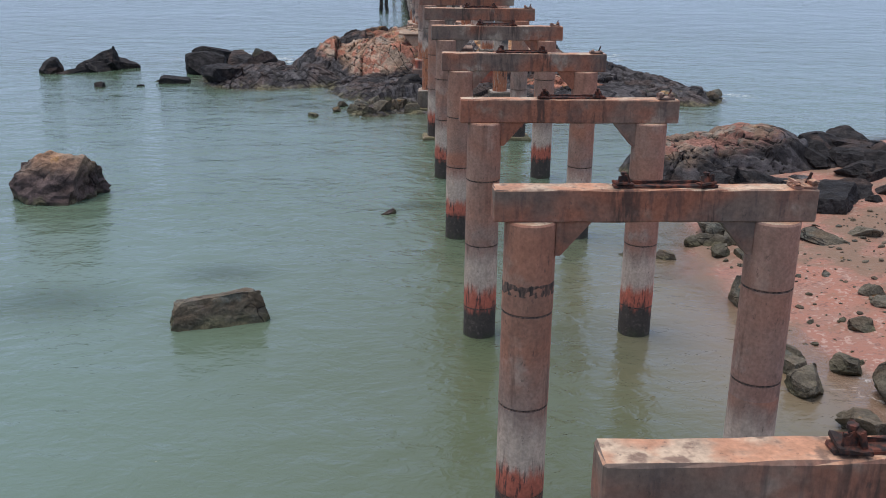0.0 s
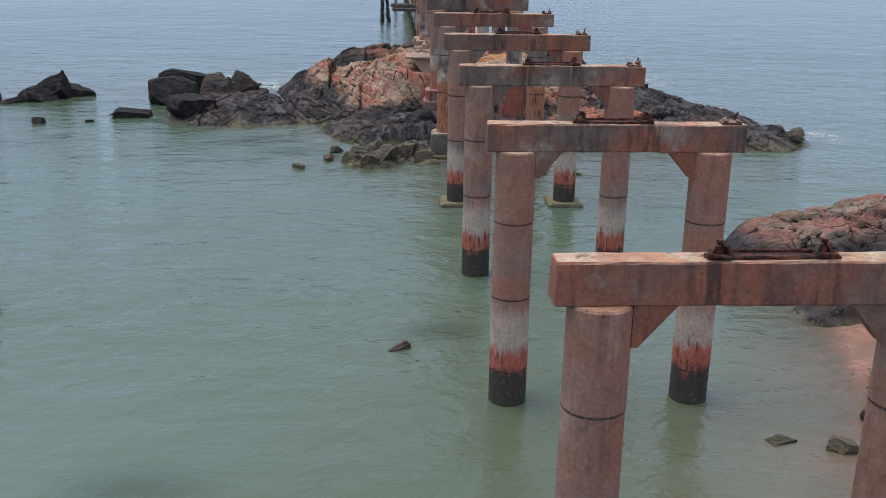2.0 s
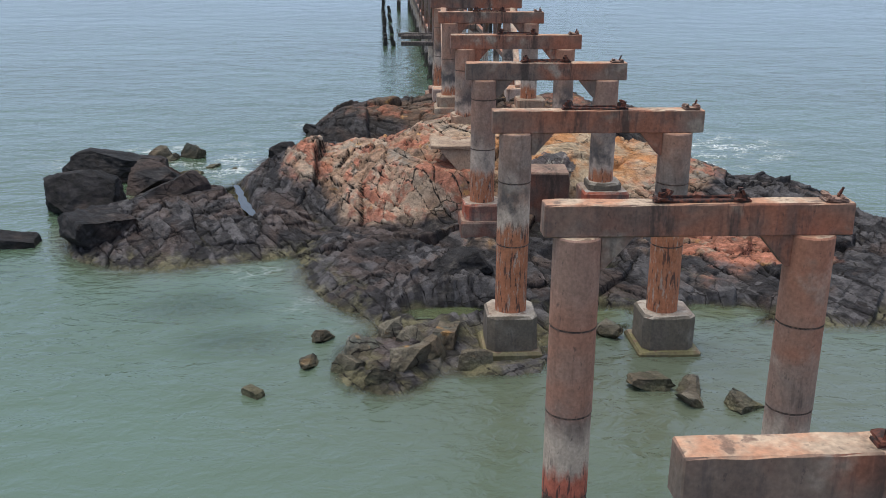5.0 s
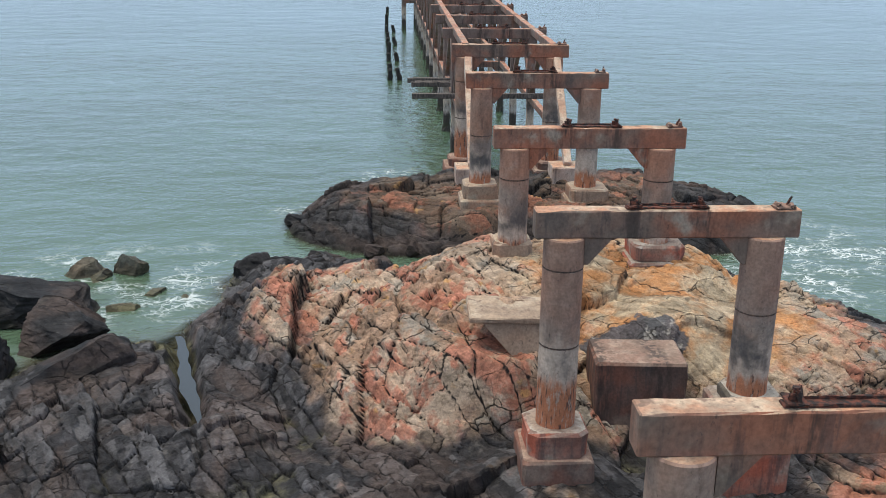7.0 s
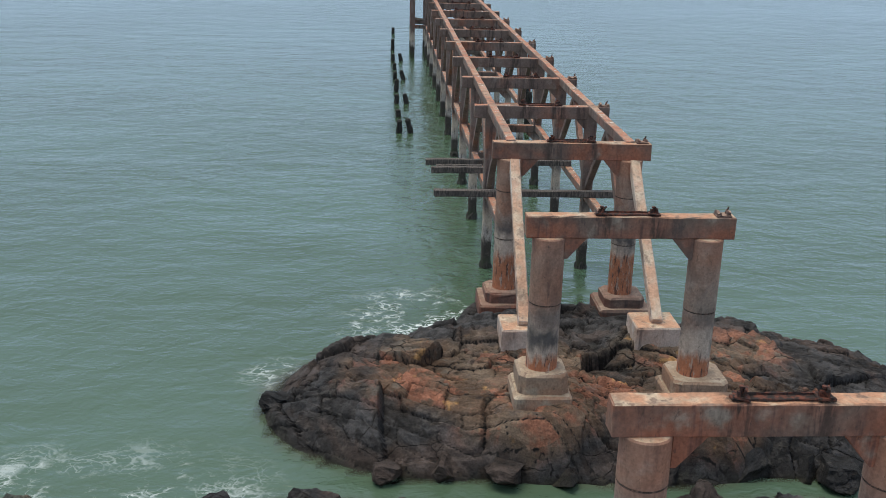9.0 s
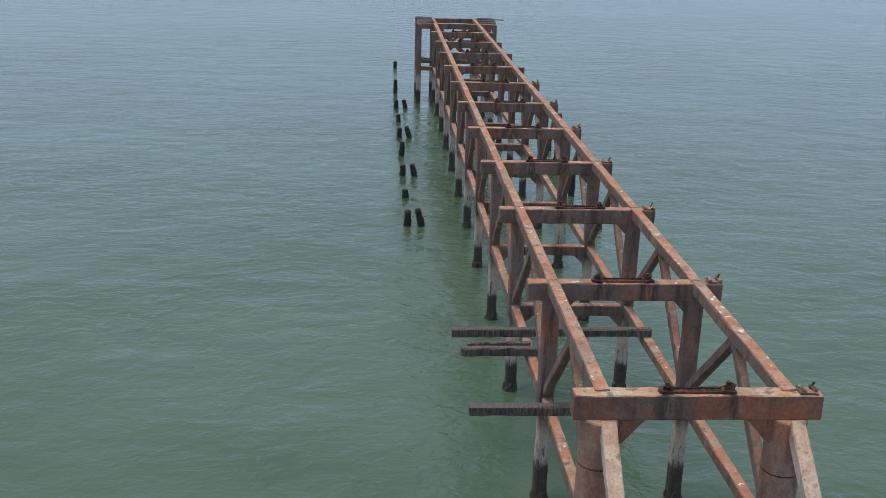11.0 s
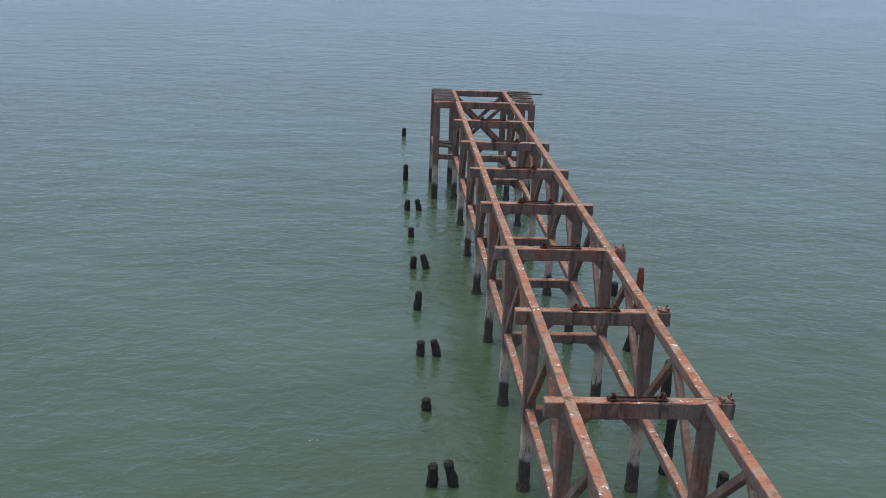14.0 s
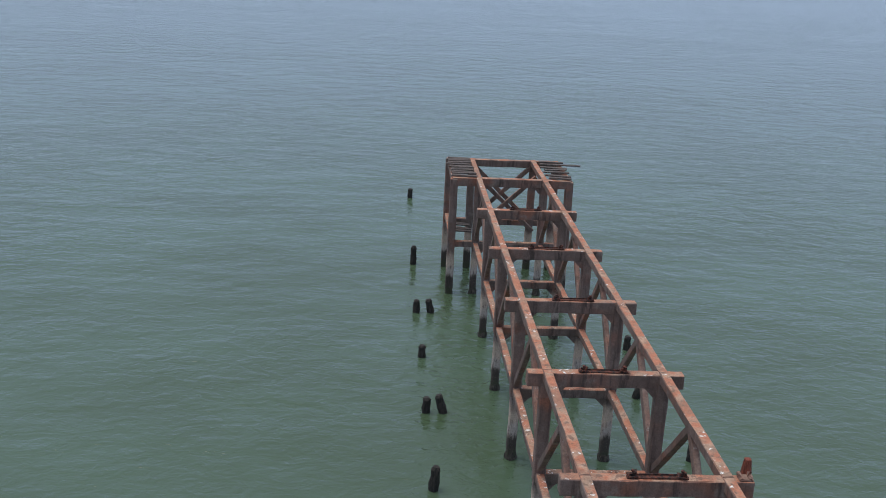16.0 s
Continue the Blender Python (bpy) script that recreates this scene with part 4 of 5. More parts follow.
# boulders heaped behind the beach
for i in range(120):
    x, y = rnd.uniform(5.2, 17), rnd.uniform(13.0, 20.5)
    if x + (y - 13) * 0.3 < 6.5 or (x < 10.4 and y > 17.2):
        continue
    s = rnd.choice((0.3, 0.4, 0.5, 0.7, 0.95))
    px, py = np.array([[x]]), np.array([[y]])
    z = max(float(right_height(px, py)[0][0, 0]), float(beach_height(px, py)[0][0, 0]), 0)
    boulder((x, y, z + 0.1 * s), (s * rnd.uniform(0.9, 1.5), s, s * rnd.uniform(0.55, 0.85)), rnd.uniform(0, 360), rnd.uniform(-15, 15), i, BLACK_ROCK, "dark boulder heaped above the beach", "beach boulders")

# ---- sea ----
def bed_material():
    k = Mat("silty_sea_bed", 0.95)
    return k.done(k.mix(k.step(k.noise(0.6, 5), 0.4, 0.6), (0.13, 0.12, 0.08), (0.19, 0.16, 0.11)), k.bump(k.noise(6, 4), 0.4, 0.05))


bm = bmesh.new()
bmesh.ops.create_grid(bm, x_segments=8, y_segments=8, size=4000)
bed = part("sea_bed", bm, bed_material())
bed.location = (0, 0, -1.6)
tagged(bed, "silty sea bed under the turbid water", "ground", kind="structure")
SUNKEN = [(-10.4, 7.8, 1.6), (-7.0, 9.6, 0.8), (-2.5, 15.3, 0.5), (3.6, 9.3, 0.8), (-7.0, 31.5, 1.0), (-8.2, 33.5, 1.2)]
for n, (x, y, r) in enumerate(SUNKEN):
    boulder((x, y, SEA - 0.24 * r - 0.06), (r, 0.55 * r, 0.26 * r), 15 * n, 0, n, BROWN_ROCK, "sunken brown rock just under the surface", "sunken rocks")


def water_sheet():
    fine_x, fine_y = np.arange(-30, 26.01, 0.3), np.arange(-14, 64.01, 0.3)
    xs = np.concatenate([[-4000, -1500, -500, -150, -60, -40], fine_x, np.arange(28, 80, 3.0), [100, 150, 300, 500, 1000, 2000, 4000]])
    ys = np.concatenate([[-4000, -1000, -200, -40], fine_y, [90, 140, 250, 500, 1000, 2000, 4000]])
    x, y = np.meshgrid(xs, ys)
    ground = np.maximum.reduce([domes(x, y, MAIN, 2.2) - hollows(x, y), domes(x, y, OUTER, 4.6), domes(x, y, RIGHT), beach_height(x, y)[0]])
    depth = np.clip(SEA - ground, 0, 3)
    soft = value_noise(x * 0.6, y * 0.6, 60, 3)
    shallow = np.clip(np.exp(-(depth + 0.35 * soft) / 0.2), 0, 1)
    plume = np.clip(1.3 - np.hypot((x - 6) / 5.5, (y - 6) / 8.5), 0, 1)
    shallow = np.maximum(shallow, plume * 0.9)
    shallow = np.maximum(shallow, 0.65 * np.clip(1.3 - np.hypot((x - 2.0) / 8, (y - 29) / 5.5), 0, 1))
    bay = np.clip((62 - y) / 60, 0, 1) * np.clip((60 - np.abs(x)) / 30, 0, 1)
    silt = np.clip((26 - y) / 22, 0, 1) * np.clip((x + 9) / 8, 0, 1) * 0.9
    # the hollows hold olive, weedy water
    pool = np.clip(hollows(x, y) * 1.5, 0, 1) * (depth < 1.2)
    silt, shallow = np.maximum(silt, pool), shallow * (1 - pool)
    foam = np.zeros_like(x)
    for fx, fy, r, v in ((-9.3, 47.4, 2.8, 0.7), (-12, 48.4, 2.2, 0.65), (-3.6, 57.6, 2.0, 1.2), (-7.2, 54.3, 0.7, 0.7), (8.3, 49.6, 2.8, 1.3), (6.8, 47.2, 2.2, 1.2), (12.6, 34.6, 1.4, 1.2), (10.8, 37.6, 1.0, 0.9),
                         (-14.5, 47.5, 1.4, 0.6), (5.0, 3.4, 0.7, 0.8), (4.5, 57.0, 1.2, 0.4), (-5.5, 33.0, 1.0, 0.22), (-7.0, 35.5, 1.0, 0.22)):
        foam = np.maximum(foam, v * np.clip(1.4 - np.hypot(x - fx, y - fy) / r, 0, 1))
    near = np.zeros_like(x)
    for sx, sy, sr in SUNKEN:
        near = np.maximum(near, np.clip(1.25 - np.hypot((x - sx) / (sr + 0.4), (y - sy) / (0.6 * sr + 0.3)), 0, 1))
    clear = np.clip(np.exp(-depth / 0.06) + 0.3 * near, 0, 1) * 0.96
    me = bpy.data.meshes.new("sea")
    ny, nx = x.shape
    idx = np.arange(nx * ny).reshape(ny, nx)
    quads = np.stack([idx[:-1, :-1], idx[:-1, 1:], idx[1:, 1:], idx[1:, :-1]], -1).reshape(-1, 4)
    me.from_pydata(np.stack([x.ravel(), y.ravel(), x.ravel() * 0 + SEA], -1).tolist(), [], quads.tolist())
    for key, val in (("shallow", shallow), ("plume", plume), ("bay", bay), ("foam", foam), ("clear", clear), ("silt", silt)):
        at = me.attributes.new(key, "FLOAT", "POINT")
        at.data.foreach_set("value", val.ravel().astype(np.float32))
    me.materials.append(WATER)
    return tagged(new("water", me), "green-grey rippled sea", "water", kind="structure")


water_sheet()


def tide_pool():
    """A thin strip of still water in the gully."""
    rnd = random.Random(2)
    bm = bmesh.new()
    rows = []
    for i in range(41):
        t = i / 40
        x, y, w = -8.8 + 1.2 * t + 0.05 * math.sin(9 * t), 43.6 - 4.3 * t, 0.12 * (1 - abs(2 * t - 0.9)) + 0.05
        rows.append([bm.verts.new((x - w * (1 + 0.3 * math.sin(11 * t) + 0.15 * math.sin(31 * t + 1)), y, 0)), bm.verts.new((x + w * (1 + 0.35 * math.sin(9 * t + 2) + 0.15 * math.sin(37 * t)), y, 0))])
    for a, b in zip(rows, rows[1:]):
        bm.faces.new((a[1], a[0], b[0], b[1]))
    k = Mat("still_water", 0.04)
    k.p.inputs["IOR"].default_value = 1.4
    ob = part("tide_pool", bm, k.done((0.05, 0.055, 0.06), k.bump(k.noise(5, 2), 0.05, 0.02)))
    ob.location = (0, 0, 0.36)
    return tagged(ob, "narrow still tide pool in a rock gully", "water", kind="structure")


tide_pool()


# ---- piled bents ----
def deck(y):
    """Height of the beams' tops, which rise a little to seaward."""
    return 4.8 + 0.009 * (y - 6) if y > 3 else 4.846 + 0.0025 * (y + 0.6)


def cap_beam(length, w, h, seed):
    return worn_box(bmesh.new(), (length, w, h), (0, 0, -h / 2), None, 0.018, 0.006, 18, seed)


def gusset(x, sign, w, drop, run):
    """A sloped haunch between pile and beam; sign is the way to the middle."""
    bm = bmesh.new()
    prof = ((0, 0), (run, 0), (0.06, -drop), (0, -drop))
    a = [bm.verts.new((x + sign * px, -w / 2, pz)) for px, pz in prof]
    b = [bm.verts.new((x + sign * px, w / 2, pz)) for px, pz in prof]
    bm.faces.new(a)
    bm.faces.new(b[::-1])
    for i in range(4):
        bm.faces.new((a[i], b[i], b[(i + 1) % 4], a[(i + 1) % 4]))
    bmesh.ops.recalc_face_normals(bm, faces=bm.faces)
    return bm


# front edge, foot of the left and right column, height of the stain bands
BENTS = [(-6.75, -0.6, -0.3, 0.0), (-0.63, -0.6, -0.3, 0.0), (5.92, -0.6, -0.6, 0.0), (12.24, -0.6, -0.6, 0.0), (18.55, -0.6, -0.6, 0.0), (24.58, -0.6, -0.6, 0.0), (30.84, 1.0, 0.96, 1.6), (37.06, 1.52, 2.04, 1.2), (43.02, 2.66, 2.62, 1.6), (50.5, 2.04, 1.9, 1.2), (56.84, 1.36, 1.22, 1.2)]
CAP_H, CAP_W, PILE_R = 0.43, 0.32, 0.31
for i, (yf, foot_l, foot_r, band) in enumerate(BENTS):
    CAP_H = 0.40 if i < 2 else 0.43
    y, top = yf + CAP_W / 2, deck(yf)
    bent = holder("pier_bent", (0.02 if i > 1 else -0.04, y, top), "rust-stained concrete pier frame of two round columns and a beam", "pier frame", "piled frames of the pier")
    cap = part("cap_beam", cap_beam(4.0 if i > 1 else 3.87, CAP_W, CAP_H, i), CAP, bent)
    cap.location = (0 if i > 1 else -0.065, 0, 0)
    for x, foot, sign in ((-1.54, foot_l, 1), (1.52 if i > 1 else 1.43, foot_r, -1)):
        low = foot - top
        joints = [low + 1.4 + 1.25 * j for j in range(6)]
        bm = bmesh.new()
        prof = [(PILE_R, low)]
        for j in joints:
            if j < -CAP_H - 0.25:
                prof += [(PILE_R, j - 0.02), (PILE_R - 0.014, j - 0.005), (PILE_R - 0.014, j + 0.005), (PILE_R + 0.004, j + 0.02)]
        prof += [(PILE_R, -CAP_H - 0.02), (PILE_R - 0.02, -CAP_H + 0.003)]
        lathe(bm, prof, 30, i, 0.002)
        pile = part("column", bm, SHIFTED[band], bent)
        pile.location = (x, 0, 0)
        for j in joints:
            if j < -CAP_H - 0.25:
                ring = lathe(bmesh.new(), [(PILE_R - 0.012, -0.014), (PILE_R + 0.003, -0.008), (PILE_R + 0.003, 0.006), (PILE_R - 0.012, 0.012)], 30, int(j * 50) + i, 0.004)
                r = part("joint_ring", ring, GRIME, pile)
                r.location = (0, 0, j)
        if i == 1 and sign > 0:
            band_ring = part("spalled_band", lathe(bmesh.new(), [(PILE_R - 0.01, -0.1), (PILE_R + 0.004, -0.07), (PILE_R + 0.001, -0.02), (PILE_R + 0.005, 0.03), (PILE_R + 0.003, 0.07), (PILE_R - 0.01, 0.1)], 40, 3, 0.007), GRIME, pile, "dark spalled band")
            band_ring.location = (0, 0, -1.22)
        g = part("gusset", gusset(0, sign, 0.26, 0.42, 0.42), CAP, bent)
        g.location = (x + sign * (PILE_R - 0.02), 0, -CAP_H)


def chamfer_block(w, d, z0, z1, cut, seed):
    """A block with cut corners and a worn top edge."""
    rnd = random.Random(seed)
    bm = bmesh.new()
    rows = []
    for inset, z in ((0, z0), (0, (z0 + z1) / 2), (0.0, z1 - 0.05), (0.04, z1)):
        a, b = w / 2 - inset, d / 2 - inset
        pts = ((-a + cut, -b), (0, -b), (a - cut, -b), (a, -b + cut), (a, b - cut), (a - cut, b), (-a + cut, b), (-a, b - cut), (-a, -b + cut))
        rows.append([bm.verts.new((px + rnd.uniform(-0.012, 0.012), py + rnd.uniform(-0.012, 0.012), z + rnd.uniform(-0.012, 0.012))) for px, py in pts])
    for lo, hi in zip(rows, rows[1:]):
        for i in range(len(lo)):
            j = (i + 1) % len(lo)
            bm.faces.new((lo[i], lo[j], hi[j], hi[i]))
    bm.faces.new(rows[-1])
    bm.faces.new(rows[0][::-1])
    return bm


def plinth(y, x, top, base, w, step_w, tall):
    ob = holder("plinth", (x, y, base), "stepped concrete plinth stained red under a column", "plinth", "plinths under the columns")
    h = top - base
    upper = WET_PLINTH if y < 32 else PLINTH if y < 38 or 43 < y < 44 and x > 0 else SLAB
    upper = DARK_BLOCK if y > 56 else upper
    lower = ALGAE if y < 32 else DARK_BLOCK if 36 < y < 38 and x < 0 else upper
    upper = WET_PLINTH if 36 < y < 38 and x > 0 else upper
    part("upper_block", chamfer_block(w, w, h - tall, h, 0.14, int(x * 10 + y)), upper, ob)
    part("lower_block", chamfer_block(step_w, step_w, 0, h - tall - 0.003, 0.05, int(x * 11 + y)), lower, ob)
    return ob


for y, x, top, base, w, sw, tall in (
        (31.0, -1.52, 1.04, -0.3, 1.0, 1.2, 0.72), (31.0, 1.6, 1.0, -0.3, 1.04, 1.26, 0.7), (37.22, -1.52, 1.56, 0.3, 0.95, 1.15, 0.42), (37.22, 1.6, 2.08, 0.2, 0.86, 1.14, 0.2),
        (43.29, -1.52, 2.7, 1.9, 0.84, 0.98, 0.3), (43.29, 1.6, 2.66, 1.8, 1.1, 1.32, 0.34), (50.66, -1.52, 2.08, 1.0, 0.98, 1.15, 0.42), (50.66, 1.6, 1.95, 1.0, 1.1, 1.25, 0.36),
        (57.0, -1.52, 1.4, 0.2, 1.05, 1.38, 0.28), (57.0, 1.6, 1.27, 0.2, 1.05, 1.38, 0.28)):
    plinth(y, x, top, base, w, sw, tall)

for x in (-1.52, 1.54):
    slab = tagged(part("footing_slab", chamfer_block(0.98, 0.98, -0.7, 0.3, 0.04, 5), ALGAE), "low algae-covered concrete slab awash round a column", "footing", "slabs round the columns")
    slab.location = (x, 24.74, 0)

# ---- trestle ----
TREST = [61.82, 67.2, 72.3, 77.4, 82.45, 87.55, 92.65, 97.8, 102.9, 108.0, 113.3]
trestle = holder("concrete_trestle", (0, 0, 0), "weathered concrete trestle with rust-coloured beams standing in the sea", "trestle")
LEG = 0.33
for i, yf in enumerate(TREST):
    y, top = yf + 0.15, deck(yf)
    last = i == len(TREST) - 1
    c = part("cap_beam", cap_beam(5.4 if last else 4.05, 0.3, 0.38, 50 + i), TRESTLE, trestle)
    c.location = (0, y, top)
    for x, sign in ((-1.5, 1), (1.51, -1)):
        leg = part("leg", worn_box(bmesh.new(), (LEG, LEG, top - 2.42), (0, 0, (top + 2.38) / 2), None, 0.03, 0.008, 6, i), TRESTLE, trestle)
        leg.location = (x, y, 0)
        pile = part("lower_leg", worn_box(bmesh.new(), (0.29, 0.29, 3.2), (0, 0, 0.82), None, 0.045, 0.01, 8, i + 3), TRESTLE, trestle)
        pile.location = (x, y, 0)
        part("barnacle_crust", lathe(bmesh.new(), [(0.15, -0.3), (0.195, -0.15), (0.19, 0.1), (0.20, 0.25), (0.185, 0.36), (0.15, 0.46)], 14, 3 * i + sign, 0.025), CRUST, pile)
        g = part("gusset", gusset(0, sign, 0.24, 0.3, 0.34), TRESTLE, trestle)
        g.location = (x + sign * (LEG / 2 - 0.02), y, top - 0.38)
    if i:
        lb = part("lower_beam", beam(bmesh.new(), (-1.5, y, 2.55), (1.51, y, 2.55), 0.26, 0.3, cuts=6, chips=0.006, seed=i), TRESTLE, trestle)
        for x, sign in ((-1.5, 1), (1.51, -1)):
            g = part("gusset", gusset(0, sign, 0.22, 0.3, 0.36), TRESTLE, trestle)
            g.location = (x + sign * 0.13, y, 2.41)
for x in (-1.5, 1.51):
    for y0, y1 in zip([57.0] + [v + 0.15 for v in TREST], [v + 0.15 for v in TREST] + [117.4]):
        z0, z1 = deck(y0) + 0.02, deck(y1) + 0.02
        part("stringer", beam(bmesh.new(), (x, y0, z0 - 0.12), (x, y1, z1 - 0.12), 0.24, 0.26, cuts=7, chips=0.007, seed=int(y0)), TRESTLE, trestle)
        if y1 < 114:
            part("lower_stringer", beam(bmesh.new(), (x, y0, 2.6), (x, y1, 2.6), 0.22, 0.24, cuts=7, chips=0.007, seed=int(y0)), TRESTLE, trestle)
            ym = (y0 + y1) / 2
            part("brace", beam(bmesh.new(), (x, y1, 2.75), (x, ym, deck(ym) - 0.2), 0.17, 0.2, cuts=4, chips=0.006, seed=int(y0)), TRESTLE, trestle)
            part("brace", beam(bmesh.new(), (x, y0, 2.75), (x, ym, deck(ym) - 0.2), 0.17, 0.2, cuts=4, chips=0.006, seed=int(y0)), TRESTLE, trestle)

for x, y in ((-1.55, 53.15), (1.48, 53.3)):
    block = holder("strut_block", (x, y, 1.1), "pale concrete block footing of a sloping strut", "footing", "strut footings")
    part("block", worn_box(bmesh.new(), (1.02, 1.0, 0.85), (0, 0.1, 0.41), None, 0.03, 0.01, 3, 5), PALE, block)
    strut = tagged(part("sloping_strut", beam(bmesh.new(), (x, y - 0.1, 1.95), (x + 0.12, 56.82, 4.78), 0.25, 0.24, cuts=6, chips=0.006), PALE), "pale sloping concrete strut against the first trestle beam", "strut", "sloping struts")

# ---- stubs ----
for n, (x, y, h, lean) in enumerate(((-4.1, 131.6, 0.6, 0), (-4.2, 118.0, 0.97, 0), (-4.2, 111.2, 0.58, 0), (-3.55, 111.2, 0.62, -14), (-4.1, 106.3, 0.5, 0), (-4.1, 101.5, 0.57, 0), (-3.5, 101.5, 0.68, -16), (-4.05, 96.4, 0.8, 3),
                                     (-4.05, 91.9, 0.57, 0), (-3.45, 91.9, 0.62, -14), (-4.0, 87.7, 0.4, 0), (-4.0, 83.2, 0.68, 3), (-3.4, 83.2, 0.75, -14), (3.95, 93.0, 3.1, 0), (3.6, 92.6, 1.9, 14), (3.9, 88.4, 1.5, 0),
                                     (2.67, 83.9, 2.1, 2), (4.1, 83.1, 0.5, 0), (3.7, 103.0, 0.7, 12), (4.4, 98.4, 0.6, 0), (4.4, 107.5, 0.6, 0))):
    bm = lathe(bmesh.new(), [(0.155, -0.5), (0.15, 0.0), (0.16, h * 0.3), (0.14, h * 0.6), (0.145, h * 0.88), (0.10, h)], 12, n, 0.022)
    ob = tagged(part("timber_stub", bm, RED_POST if h > 3 else STUB), "tall rust-red timber post standing beside the trestle" if h > 3 else "rotten black timber fender pile broken off above the water", "timber pile", "broken fender piles")
    ob.matrix_basis = pose(x, y - 0.45, SEA, lean * 0.3, lean, 0)

# ---- head of the trestle ----
HX, Y0, Y1 = 2.62, 113.45, 117.4
for x in (-HX, -1.5, 1.55, HX + 0.05):
    for y in (Y0, Y1):
        if y == Y0 and abs(x) < 2:
            continue
        top = deck(y) - 0.05
        leg = part("leg", worn_box(bmesh.new(), (0.34, 0.34, top + 0.5), (0, 0, (top - 0.5) / 2), None, 0.03, 0.008, 8, int(x * 3 + y)), TRESTLE, trestle)
        leg.location = (x, y, 0)
part("cap_beam", beam(bmesh.new(), (-2.75, Y1, deck(Y1) - 0.18), (2.8, Y1, deck(Y1) - 0.18), 0.28, 0.34, cuts=12, chips=0.006), TRESTLE, trestle)
for x in (-HX, HX + 0.05):
    part("edge_beam", beam(bmesh.new(), (x, Y0, deck(Y0) - 0.15), (x, Y1, deck(Y1) - 0.15), 0.24, 0.28, cuts=6, chips=0.006), TRESTLE, trestle)
    part("lower_beam", beam(bmesh.new(), (x, Y0, 2.9), (x, Y1, 2.9), 0.24, 0.26, cuts=6, chips=0.006), TRESTLE, trestle)
for y in (Y0, Y1):
    part("lower_beam", beam(bmesh.new(), (-HX, y, 2.62), (HX, y, 2.62), 0.24, 0.28, cuts=8, chips=0.006), TRESTLE, trestle)
for y, lo, hi in ((Y1 - 0.05, 2.8, 5.5), (Y0 + 2.1, 2.7, 5.4)):
    for a, b in ((-1.4, 1.45), (1.45, -1.4)):
        part("cross_brace", beam(bmesh.new(), (a, y + 0.02 * a, lo), (b, y + 0.02 * a, hi), 0.16, 0.2, cuts=5, chips=0.006), TRESTLE, trestle)
rnd = random.Random(12)
for side, x0, x1 in ((-1, -2.75, -1.62), (1, 1.68, 2.85)):
    for i in range(11 if side < 0 else 7):
        y = Y0 + 0.2 + (i * 0.36 if side < 0 else i * 0.55) + rnd.uniform(-0.06, 0.06)
        a, b = rnd.uniform(-0.12, 0.1), rnd.uniform(-0.12, 0.12)
        long = 0.7 if side > 0 and i == 5 else 0.0
        z = deck(y) + 0.045
        board = tagged(part("deck_board", beam(bmesh.new(), (x0 + a, y, z + rnd.uniform(0, 0.03)), (x1 + b + long, y + rnd.uniform(-0.2, 0.2), z + rnd.uniform(0, 0.03)), 0.2, 0.06, bevel=0.008, cuts=3, chips=0.01, seed=i), PLANK),
                       "broken grey deck board on the trestle head", "board", "deck boards")
for i in range(5):
    y = Y0 + 0.5 + i * 0.25
    tagged(part("deck_board", beam(bmesh.new(), (-2.6, y, 3.1 + 0.03 * i), (-1.65, y + rnd.uniform(-0.3, 0.3), 3.08), 0.18, 0.06, bevel=0.008, chips=0.01, seed=i), PLANK), "dark fallen board on the trestle's lower beams", "board", "fallen boards")

# long timbers across the lower beams
for x0, x1, y, z, w in ((-3.32, 1.6, 65.15, 2.82, 0.2), (-3.17, -1.3, 64.0, 2.82, 0.18), (-3.21, 2.25, 61.1, 2.82, 0.22), (-3.0, -1.5, 64.3, 2.82, 0.12)):
    tagged(part("timber_waler", beam(bmesh.new(), (x0, y, z), (x1, y + 0.02, z), w, 0.2, bevel=0.02, cuts=9, chips=0.014, seed=int(y * 10)), PLANK), "long weathered grey timber laid across the lower beams", "timber", "timbers on the trestle")


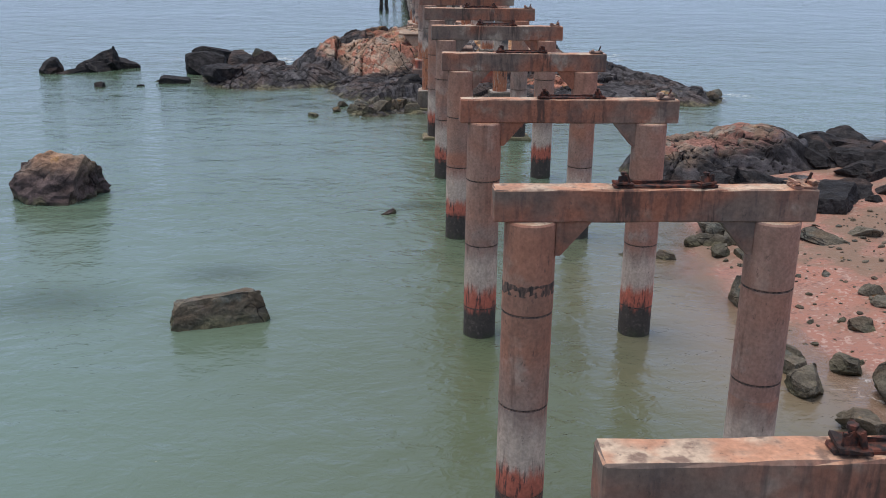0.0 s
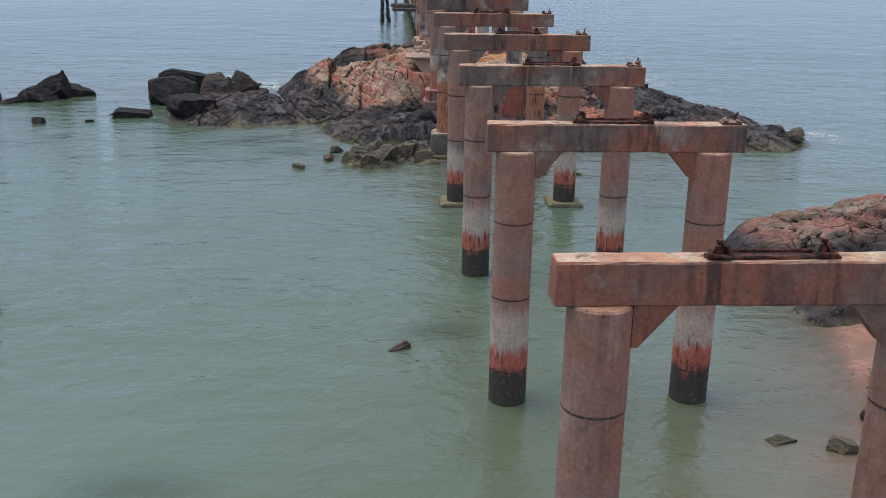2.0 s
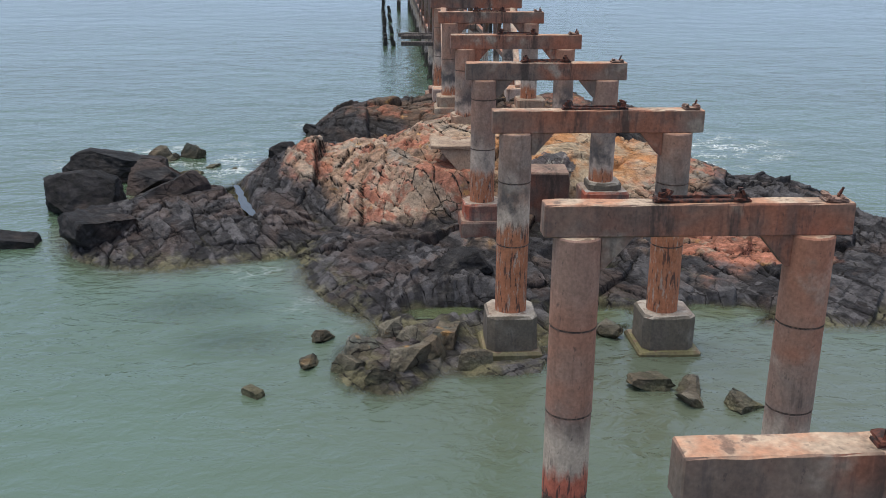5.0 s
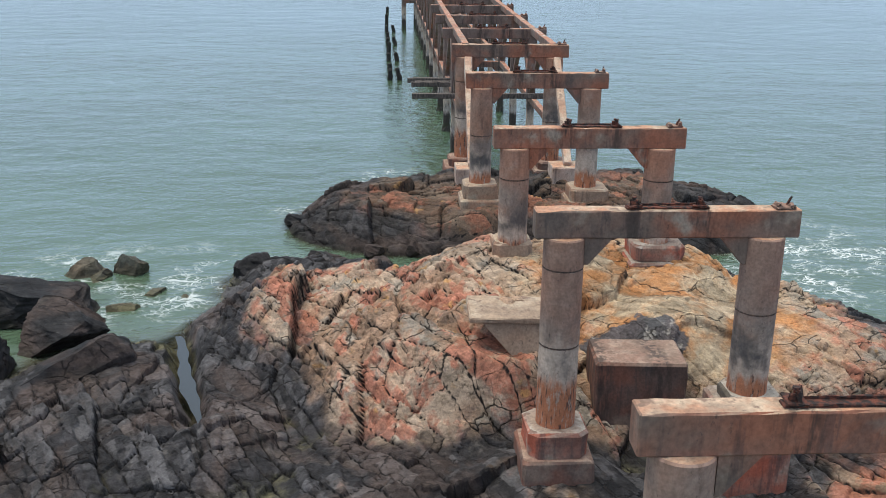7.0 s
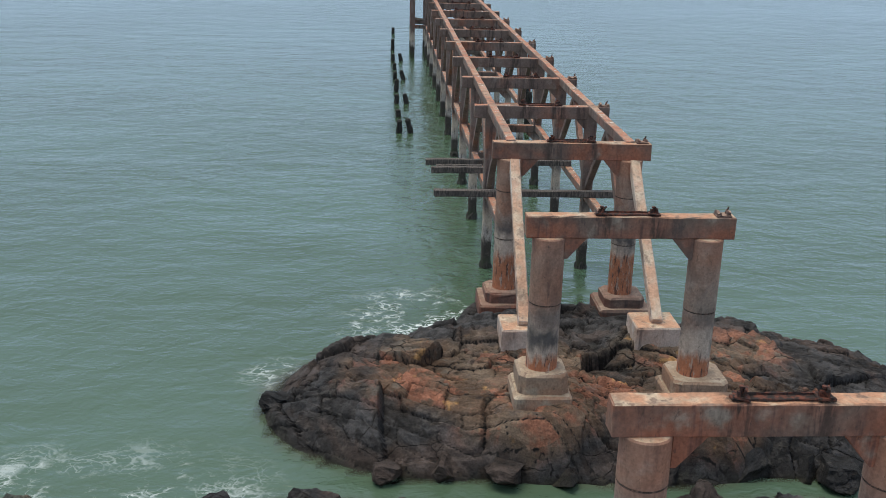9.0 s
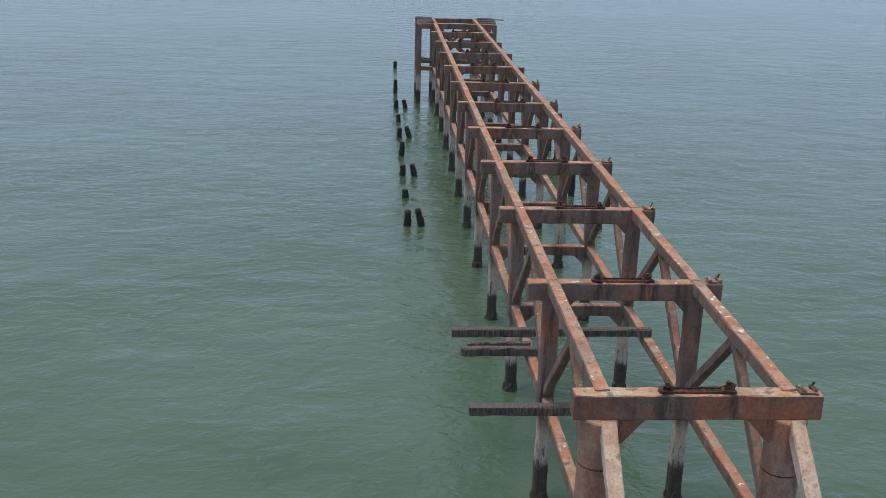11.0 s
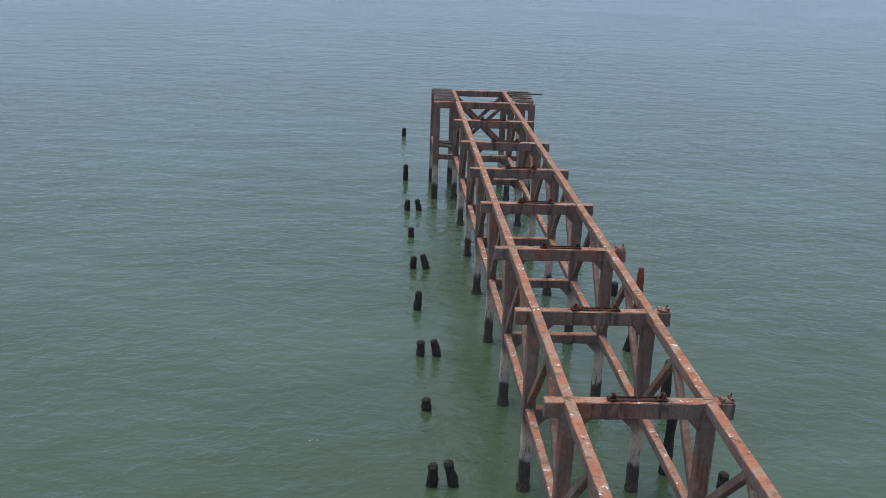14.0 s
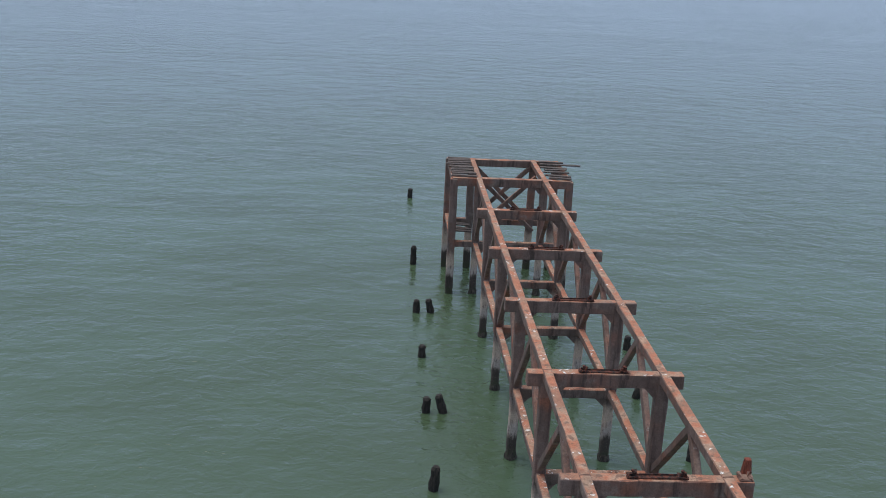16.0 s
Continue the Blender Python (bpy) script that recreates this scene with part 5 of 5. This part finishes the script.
def rail_bracket(at, seed, wide):
    """Rusted remains of a rail fixing: a flat bar with two bent, broken chairs."""
    rnd = random.Random(seed)
    ob = holder("rail_fixing", at, "rusted iron rail fixing bolted on the beam", "rail fixing", "rail fixings on the beams")
    part("bar", worn_box(bmesh.new(), (wide, 0.13, 0.035), (0, 0, 0.018), None, 0.008, 0.006, 9, seed), RUST, ob)
    part("bar", worn_box(bmesh.new(), (wide * 0.8, 0.02, 0.035), (0.04, 0.05, 0.05), None, 0.004, 0.008, 9, seed + 1), RUST, ob)
    for x in (-wide / 2 + 0.12, wide / 2 - 0.14):
        bm = bmesh.new()
        worn_box(bm, (0.2, 0.2, 0.03), (0, 0, 0.05), pose(0, 0, 0, rnd.uniform(-6, 6), rnd.uniform(-8, 8), rnd.uniform(-20, 20)), 0.006, 0.008, 2, seed)
        worn_box(bm, (0.03, 0.16, 0.13), (0.04, 0, 0.10), pose(0, 0, 0, 0, rnd.uniform(-35, 35), rnd.uniform(-30, 30)), 0.006, 0.012, 2, seed + 2)
        worn_box(bm, (0.11, 0.025, 0.10), (-0.02, -0.04, 0.09), pose(0, 0, 0, rnd.uniform(-25, 25), 0, rnd.uniform(-30, 30)), 0.006, 0.012, 2, seed + 3)
        lathe_at = bmesh.new()
        lathe(lathe_at, [(0.022, 0.05), (0.022, 0.15), (0.036, 0.15), (0.036, 0.18)], 8, seed)
        me = bpy.data.meshes.new("tmp")
        lathe_at.to_mesh(me)
        lathe_at.free()
        bm.from_mesh(me)
        bpy.data.meshes.remove(me)
        c = part("chair", bm, RUST, ob)
        c.location = (x, rnd.uniform(-0.02, 0.02), 0)
    return ob


def beam_lump(at, seed):
    """A broken lump of concrete with rusted bolts at the beam's end."""
    rnd = random.Random(seed)
    ob = holder("broken_bearing", at, "broken concrete bearing with rusted bolts on the beam's end", "bearing", "broken bearings")
    stuff = CAP if at[1] < 3 else DARK_BLOCK
    part("base", worn_box(bmesh.new(), (0.30, 0.24, 0.05), (0, 0, 0.02), None, 0.015, 0.012, 3, seed), stuff, ob)
    # two upright cheeks, broken off unevenly
    for side in (-1, 1):
        high = rnd.uniform(0.04, 0.09)
        part("cheek", worn_box(bmesh.new(), (0.075, rnd.uniform(0.2, 0.28), high), (side * 0.10, rnd.uniform(-0.02, 0.02), 0.03 + high / 2), pose(0, 0, 0, rnd.uniform(-8, 8), side * rnd.uniform(4, 16), rnd.uniform(-8, 8)), 0.02, 0.016, 2, seed + side), stuff, ob)
    part("bolt", worn_box(bmesh.new(), (0.03, 0.03, 0.16), (0.08, 0.02, 0.1), pose(0, 0, 0, 10, 18, 0), 0.006, 0.004, 1, seed), RUST, ob)
    return ob


for i, (yf, *_) in enumerate(BENTS):
    rail_bracket((0.0 + 0.05 * ((i * 7) % 3 - 1), yf + 0.13, deck(yf)), i, 1.25)
    beam_lump((1.78 if i > 1 else 1.66, yf + 0.14, deck(yf)), i)
for i, yf in enumerate(TREST[:-1]):
    rail_bracket((-0.05 + 0.06 * ((i * 5) % 3), yf + 0.13, deck(yf)), 30 + i, 1.3)
    if i < 6:
        beam_lump((1.86, yf + 0.14, deck(yf)), 30 + i)

# blocks cast on the outcrop
slab = holder("retaining_slab", (-2.0, 39.5, 1.2), "tan concrete slab with a wedge wall cast on the rock", "slab")
part("top", worn_box(bmesh.new(), (1.5, 1.0, 0.09), (0.0, 0, 1.36), pose(0, 0, 0, 3, 1, 0), 0.02, 0.012, 5, 3), SLAB, slab)
bm = bmesh.new()
front = [bm.verts.new(p) for p in ((-0.55, -0.42, 1.31), (0.85, -0.42, 1.31), (0.85, -0.75, 0.2), (0.45, -0.7, 0.2))]
rear = [bm.verts.new((v.co.x, 0.4, v.co.z)) for v in front]
bm.faces.new(front[::-1])
bm.faces.new(rear)
for a in range(4):
    b = (a + 1) % 4
    bm.faces.new((front[a], front[b], rear[b], rear[a]))
bmesh.ops.recalc_face_normals(bm, faces=bm.faces)
bmesh.ops.subdivide_edges(bm, edges=bm.edges, cuts=4, use_grid_fill=True)
part("wall", bm, SLAB, slab)
block = holder("anchor_block", (0.2, 38.95, 0.26), "large dark concrete anchor block cast on the rock", "concrete block")
part("body", worn_box(bmesh.new(), (1.58, 1.1, 1.72), (0, 0, 0.86), pose(0, 0, 0, 0, 0, -3), 0.04, 0.012, 5, 9), DARK_BLOCK, block)
